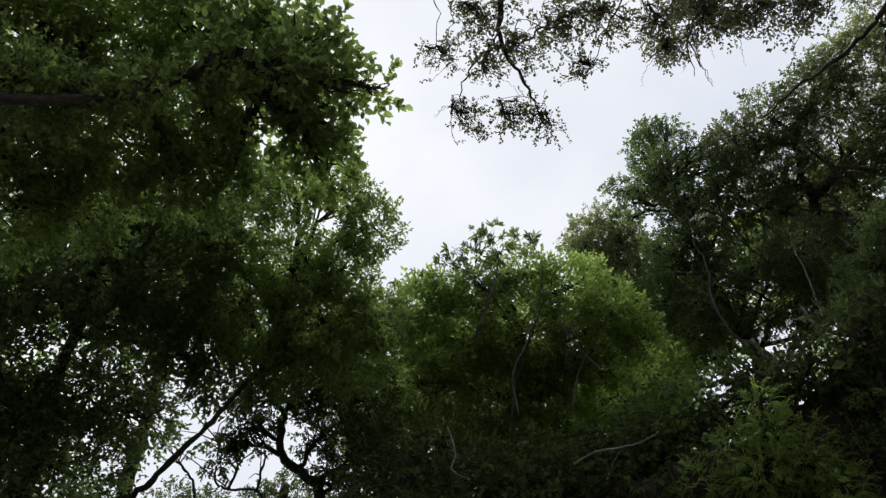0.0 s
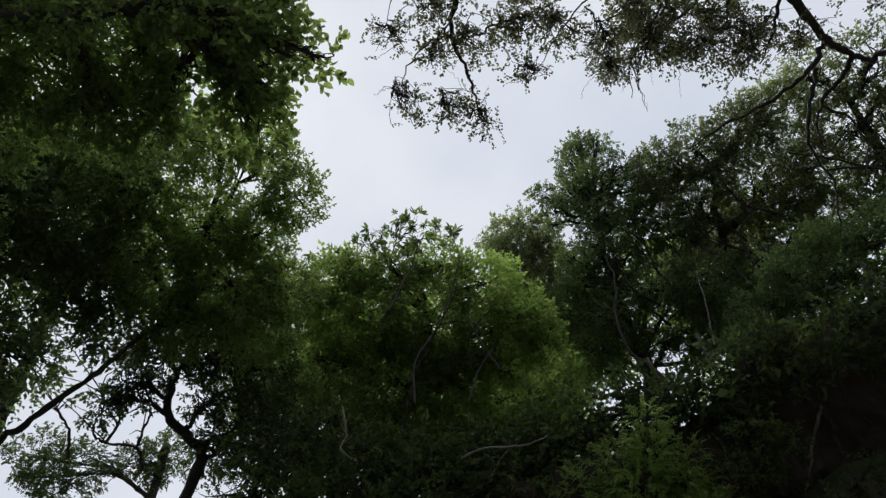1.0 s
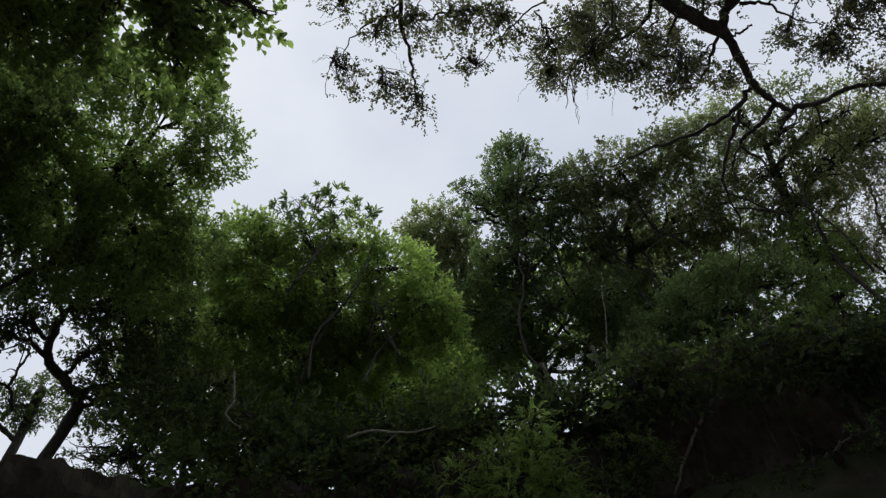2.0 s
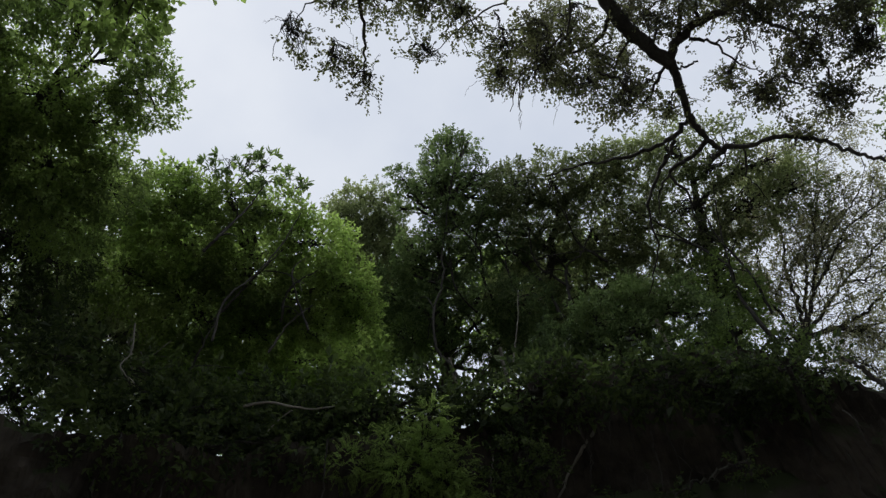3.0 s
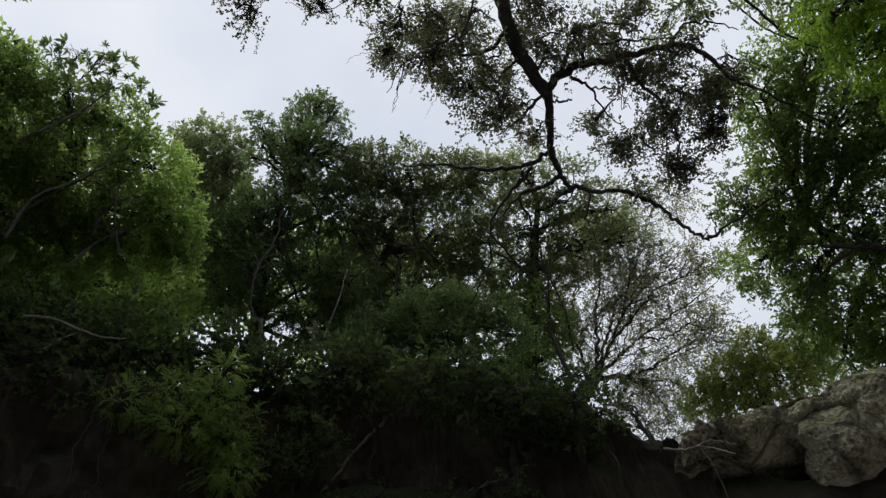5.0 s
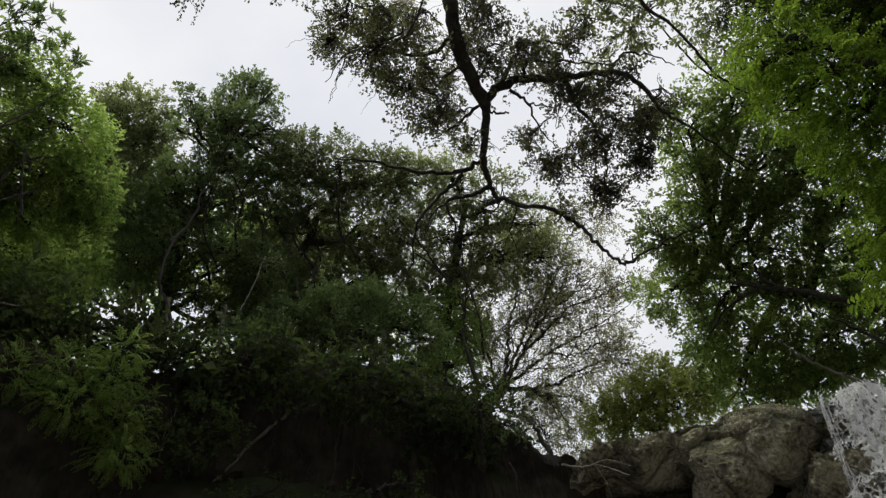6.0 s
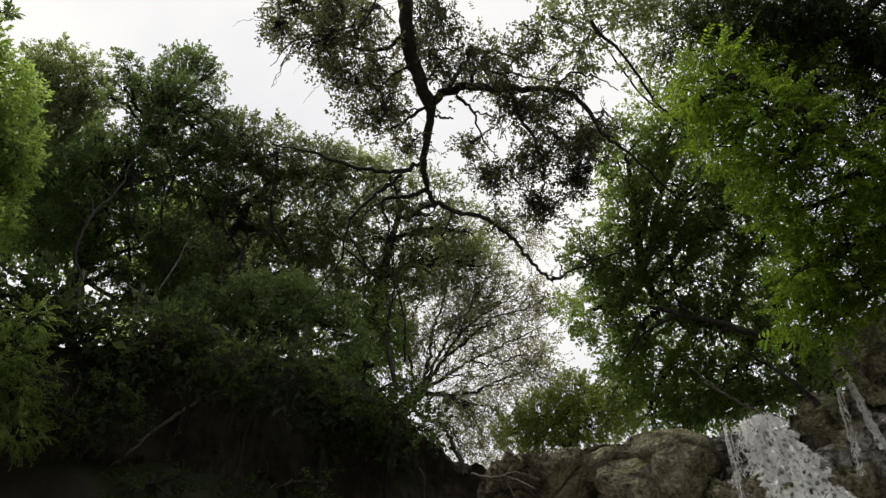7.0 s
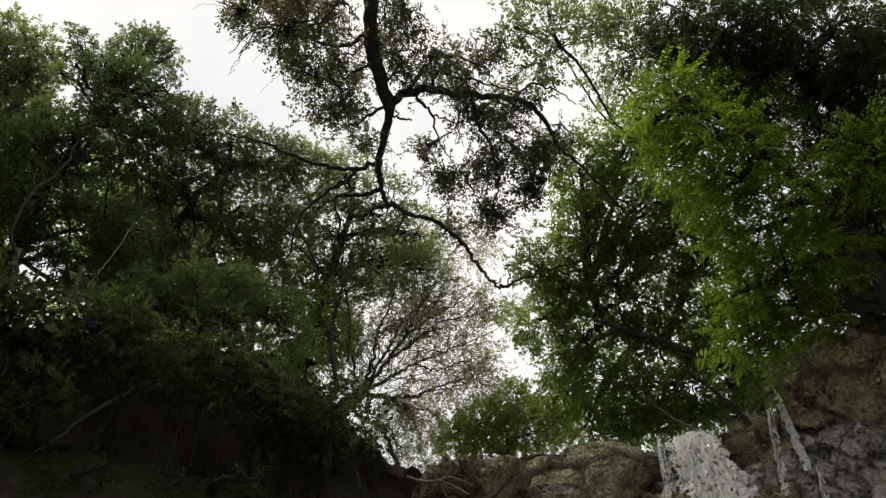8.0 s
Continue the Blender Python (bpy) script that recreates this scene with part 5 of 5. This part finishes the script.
    for index, (x, y, z, r) in enumerate(near + far):
        c = np.array((x, y, z))
        pts, out = lobe_points(rng, c, r, max(30, int((1.05 if index < len(near) else 0.95) * math.pi * r * r / area)), flat=0.75, ragged=0.55, shell=0.1)
        heart = pts[rng.integers(0, max(6, len(pts) // 6), len(pts))]
        pts = np.where(rng.random((len(pts), 1)) < 0.7, heart + rng.normal(0, 0.085, pts.shape), pts)
        hub = c + rng.normal(0, 0.3, 3) * r + np.array([-0.3, -0.2, 0.1]) * r
        lean = rng.normal(0, 1, 3) * np.array([1, 1, 0.4])
        lean /= np.linalg.norm(lean)
        way = smooth_path([hub - lean * r * 0.8, hub, c + lean * r * 0.5], 7, 0.015, rng)
        v, f = join([tube(way, 0.011, 0.004, 5, rng)] + boughs(rng, way, pts[rng.permutation(len(pts))[:34]], 0.012))
        for w in range(2):
            a = way[int(rng.integers(3, len(way)))]
            d = lean * rng.uniform(-0.5, 0.6) * r + rng.normal(0, 0.12, 3)
            v2, f2 = tube(smooth_path([a, a + d * 0.7 + np.array([0, 0, 0.04]), a + d * 1.2 - np.array([0, 0, 0.06]), a + d * 1.5 - np.array([0, 0, rng.uniform(0.12, 0.28)])], 6, 0.008, rng), 0.0035, 0.0012, 4)
            v, f = join([(v, f), (v2, f2)])
        spray = part("twig", mesh_of("twig", v, [f], BARK, True), root)
        if index in (16, 35):
            for k in range(12):
                lv, lf = leaves(rng, pts[k:k + 1], out[k:k + 1], "round", 1.0)
                for w in range(10):
                    part("leaf", mesh_of("leaf", lv[w * 4:w * 4 + 4], [lf[:2]], LEAF_TOUGH), spray)
            pts, out = pts[12:], out[12:]
        v, f = leaves(rng, pts, out, "round", 1.0)
        part("foliage", mesh_of("foliage", v, [f], LEAF_TOUGH), spray, kind="stuff")
    return root


reaching_tree()


# ---- stems, roots and dead wood ----
def stem(name, label, pts, r0, r1, seed, material=BARK_PALE, forks=0, category="branch", group=""):
    """A bare stem or root, with a few side twigs."""
    rng = np.random.default_rng(seed)
    way = smooth_path(pts, 7, r0 * 0.3, rng)
    root = thing(name, tuple(way[0]), label, category, group)
    v, f = tube(way, r0, r1, 8, rng)
    part("stem", mesh_of("stem", v, [f], material, True), root)
    for k in range(forks):
        i = int(rng.integers(len(way) // 4, len(way) - 2))
        d = way[-1] - way[0]
        side = rng.normal(0, 0.35, 3) * np.linalg.norm(d)
        v, f = tube(smooth_path([way[i], way[i] + d * 0.15 + side * 0.4, way[i] + d * 0.25 + side], 5, r0 * 0.2, rng), r0 * 0.45, r1 * 0.6, 6, rng)
        part("twig", mesh_of("twig", v, [f], material, True), root)
    return root


stem("fallen_branch", "pale dead branch fallen against the waterfall rock", [(6.72, -0.56, 6.25), (6.76, -0.46, 6.33), (6.79, -0.31, 6.53), (6.83, -0.13, 6.8), (6.85, 0.04, 7.15)], 0.02, 0.007, 201, forks=1)
stem("leaning_trunk", "dark trunk leaning through the leaves over the waterfall", [(6.62, -0.99, 6.89), (6.54, -0.75, 7.03), (6.46, -0.46, 7.24), (6.36, -0.1, 7.45), (6.25, 0.28, 7.66)], 0.045, 0.02, 205, BARK, 3, "branch")
stem("leaning_trunk", "thin dark stem leaning out above the waterfall", [(6.63, -0.93, 6.17), (6.61, -0.85, 6.41), (6.59, -0.71, 6.66), (6.57, -0.56, 6.85)], 0.025, 0.012, 206, BARK, 1, "branch")
stem("old_root", "weathered brown root sloping down the cliff's edge", [(5.88, 2.35, 5.85), (5.82, 2.41, 6.08), (5.70, 2.45, 6.21), (5.67, 2.52, 6.37)], 0.03, 0.012, 202, BARK, 0, "root")
stem("hanging_root", "pale root hanging from the shaded cliff", [(5.77, 2.79, 5.98), (5.77, 2.73, 5.84), (5.82, 2.75, 5.58)], 0.009, 0.004, 203, BARK, 1, "root", "hanging roots")
# added stem in place of the slab's pale edge, no real root
stem("hanging_root", "pale stem standing in for the rock slab's pale edge", [(6.00, 2.34, 5.94), (6.02, 2.11, 5.85), (6.07, 1.90, 5.88), (6.09, 1.69, 5.75)], 0.012, 0.005, 204, BARK_PALE, 2, "root", "hanging roots")
for k, pts in enumerate(([(0.08, 8.08, 8.31), (0.21, 8.23, 7.96), (0.12, 8.40, 7.56)], [(4.15, 6.92, 9.07), (4.39, 7.07, 8.79), (4.82, 6.93, 8.65), (5.16, 6.91, 8.43)], [(4.77, 6.54, 9.28), (5.15, 6.81, 8.79), (5.66, 6.77, 8.43)], [(5.07, 5.17, 7.05), (5.01, 5.44, 6.84), (4.86, 5.90, 6.28)], [(5.62, 4.37, 8.44), (5.90, 4.49, 7.96), (6.10, 4.67, 7.47)])):
    stem("bare_stem", "thin bare grey stem among dark foliage", pts, 0.03, 0.01, 210 + k, BARK_PALE, 2, "branch", "bare stems")
for k, pts in enumerate(([(4.99, 7.85, 9.42), (4.41, 7.70, 9.92), (4.07, 7.35, 10.39), (3.94, 6.92, 10.79)], [(4.87, 7.16, 10.13), (4.32, 6.99, 10.56), (3.96, 6.65, 10.98)], [(4.54, 6.54, 10.66), (4.25, 6.26, 10.99), (3.74, 6.20, 11.24)], [(5.49, 6.45, 10.05), (4.98, 6.33, 10.44), (4.61, 6.06, 10.82)], [(5.68, 5.79, 10.40), (5.08, 5.86, 10.71), (4.75, 5.56, 11.07)]) + ([(3.61, 7.13, 10.76), (3.98, 7.04, 10.68), (4.25, 6.97, 10.61)], [(5.94, 5.18, 10.60), (5.45, 5.26, 10.86), (5.10, 5.05, 11.17)], [(0.92, 7.58, 8.66), (1.16, 7.08, 9.13), (1.36, 6.66, 9.47)], [(0.89, 8.25, 7.71), (0.91, 7.80, 8.27), (0.96, 7.52, 8.72)], [(1.72, 7.30, 8.81), (1.65, 6.98, 9.13), (1.88, 6.67, 9.36)], [(0.43, 6.99, 9.15), (0.59, 6.64, 9.45), (0.74, 6.34, 9.68)])):
    stem("bare_stem", "sinuous dark stem showing among leaves", pts, 0.022, 0.008, 230 + k, BARK, 2, "branch", "bare stems")
SINUOUS = [
    ([(4.48, 6.88, 8.16), (4.22, 6.9, 8.82), (3.94, 6.93, 9.17), (3.83, 6.86, 9.85), (3.88, 6.69, 10.37), (3.8, 6.61, 11.16), (3.83, 6.46, 11.45)], 0.042),
    ([(4.81, 6.65, 10.37), (4.52, 6.57, 10.79), (4.32, 6.43, 11.02), (4.21, 6.22, 11.46)], 0.032),
    ([(5.11, 6.43, 10.65), (4.8, 6.37, 11.08), (4.42, 6.36, 11.6), (4.21, 6.22, 11.96)], 0.034),
    ([(5.61, 6.0, 9.89), (5.3, 6.05, 10.58), (4.95, 6.11, 11.01), (4.7, 6.09, 11.1), (4.66, 5.89, 11.33)], 0.045),
]
SINUOUS += [
    ([(5.72, 5.89, 10.1), (5.59, 5.78, 10.36), (5.5, 5.62, 10.66), (5.55, 5.33, 10.69), (5.58, 5.04, 11.01)], 0.04),
    ([(4.58, 6.81, 10.15), (4.24, 6.75, 10.28), (3.99, 6.63, 10.5), (3.86, 6.44, 10.65)], 0.026),
    ([(5.76, 5.86, 10.79), (5.46, 5.82, 11.12), (5.04, 5.89, 11.18), (4.83, 5.76, 11.44)], 0.028),
    ([(6.14, 5.46, 10.94), (5.9, 5.38, 11.34), (5.79, 5.15, 11.72), (5.5, 5.13, 11.94)], 0.026),
]
SINUOUS += [
    ([(7.25, 3.87, 8.43), (7.01, 3.95, 9.19), (6.84, 3.89, 9.82), (6.51, 4.1, 10.3), (6.15, 4.33, 10.5)], 0.05),
    ([(7.29, 3.79, 8.95), (7.06, 3.73, 9.62), (6.76, 3.79, 10.33), (6.56, 3.67, 10.87)], 0.032),
    ([(6.62, 4.88, 11.27), (6.28, 4.93, 11.4), (6.08, 4.81, 11.79), (6.02, 4.51, 12.05)], 0.024),
]
for k, (pts, r0) in enumerate(SINUOUS):
    stem("bare_stem", "sinuous dark stem showing among leaves", pts, r0 * 0.65, r0 * 0.25, 260 + k, BARK, 3, "branch", "bare stems")
for k, pts in enumerate([[(-2.28, 8.4, 7.43), (-2.42, 8.31, 7.67), (-2.77, 8.16, 7.59), (-2.94, 8.06, 7.7), (-2.93, 8.02, 8.07), (-3.08, 7.92, 8.32)], [(-2.45, 8.35, 7.68), (-2.42, 8.29, 7.96), (-2.41, 8.22, 8.24), (-2.56, 8.11, 8.38)], [(-3.09, 8.13, 7.29), (-3.19, 8.02, 7.61), (-3.37, 7.88, 7.76), (-3.48, 7.75, 7.89)], [(-2.79, 8.24, 7.64), (-2.72, 8.19, 7.93), (-2.81, 8.09, 8.23), (-2.72, 8.05, 8.48)]]):
    stem("bare_stem", "twisted bare twig against the open sky", pts, 0.022, 0.006, 280 + k, BARK, 5, "branch", "bare stems")
for k, pts in enumerate([[(0.8, 6.1, 7.0), (0.78, 6.05, 7.56), (1.02, 5.96, 8.11), (1.19, 5.88, 8.74), (1.27, 5.81, 9.24)], [(1.72, 5.91, 7.48), (1.47, 5.9, 7.95), (1.37, 5.86, 8.25), (1.46, 5.77, 8.46)], [(0.45, 6.13, 8.47), (0.6, 6.05, 8.95), (0.7, 5.98, 9.34), (0.75, 5.9, 9.67)], [(1.37, 5.99, 7.03), (1.47, 5.87, 7.4), (1.65, 5.72, 7.68)]]):
    stem("bare_stem", "slender dark stem rising before the green crown", pts, 0.014, 0.006, 290 + k, BARK, 0, "branch", "bare stems")
for k, pts in enumerate([[(0.05, 6.9, 7.54), (0.14, 6.83, 7.11), (0.1, 6.77, 6.83), (0.29, 6.69, 6.63)], [(4.19, 5.48, 7.88), (4.19, 5.4, 8.18), (4.19, 5.32, 8.48), (4.17, 5.24, 8.94)], [(1.96, 6.62, 6.98), (1.81, 6.55, 6.74), (1.69, 6.48, 6.47)]]):
    stem("bare_stem", "thin bare grey stem among dark foliage", pts, 0.01, 0.005, 295 + k, BARK_PALE, 0, "branch", "bare stems")
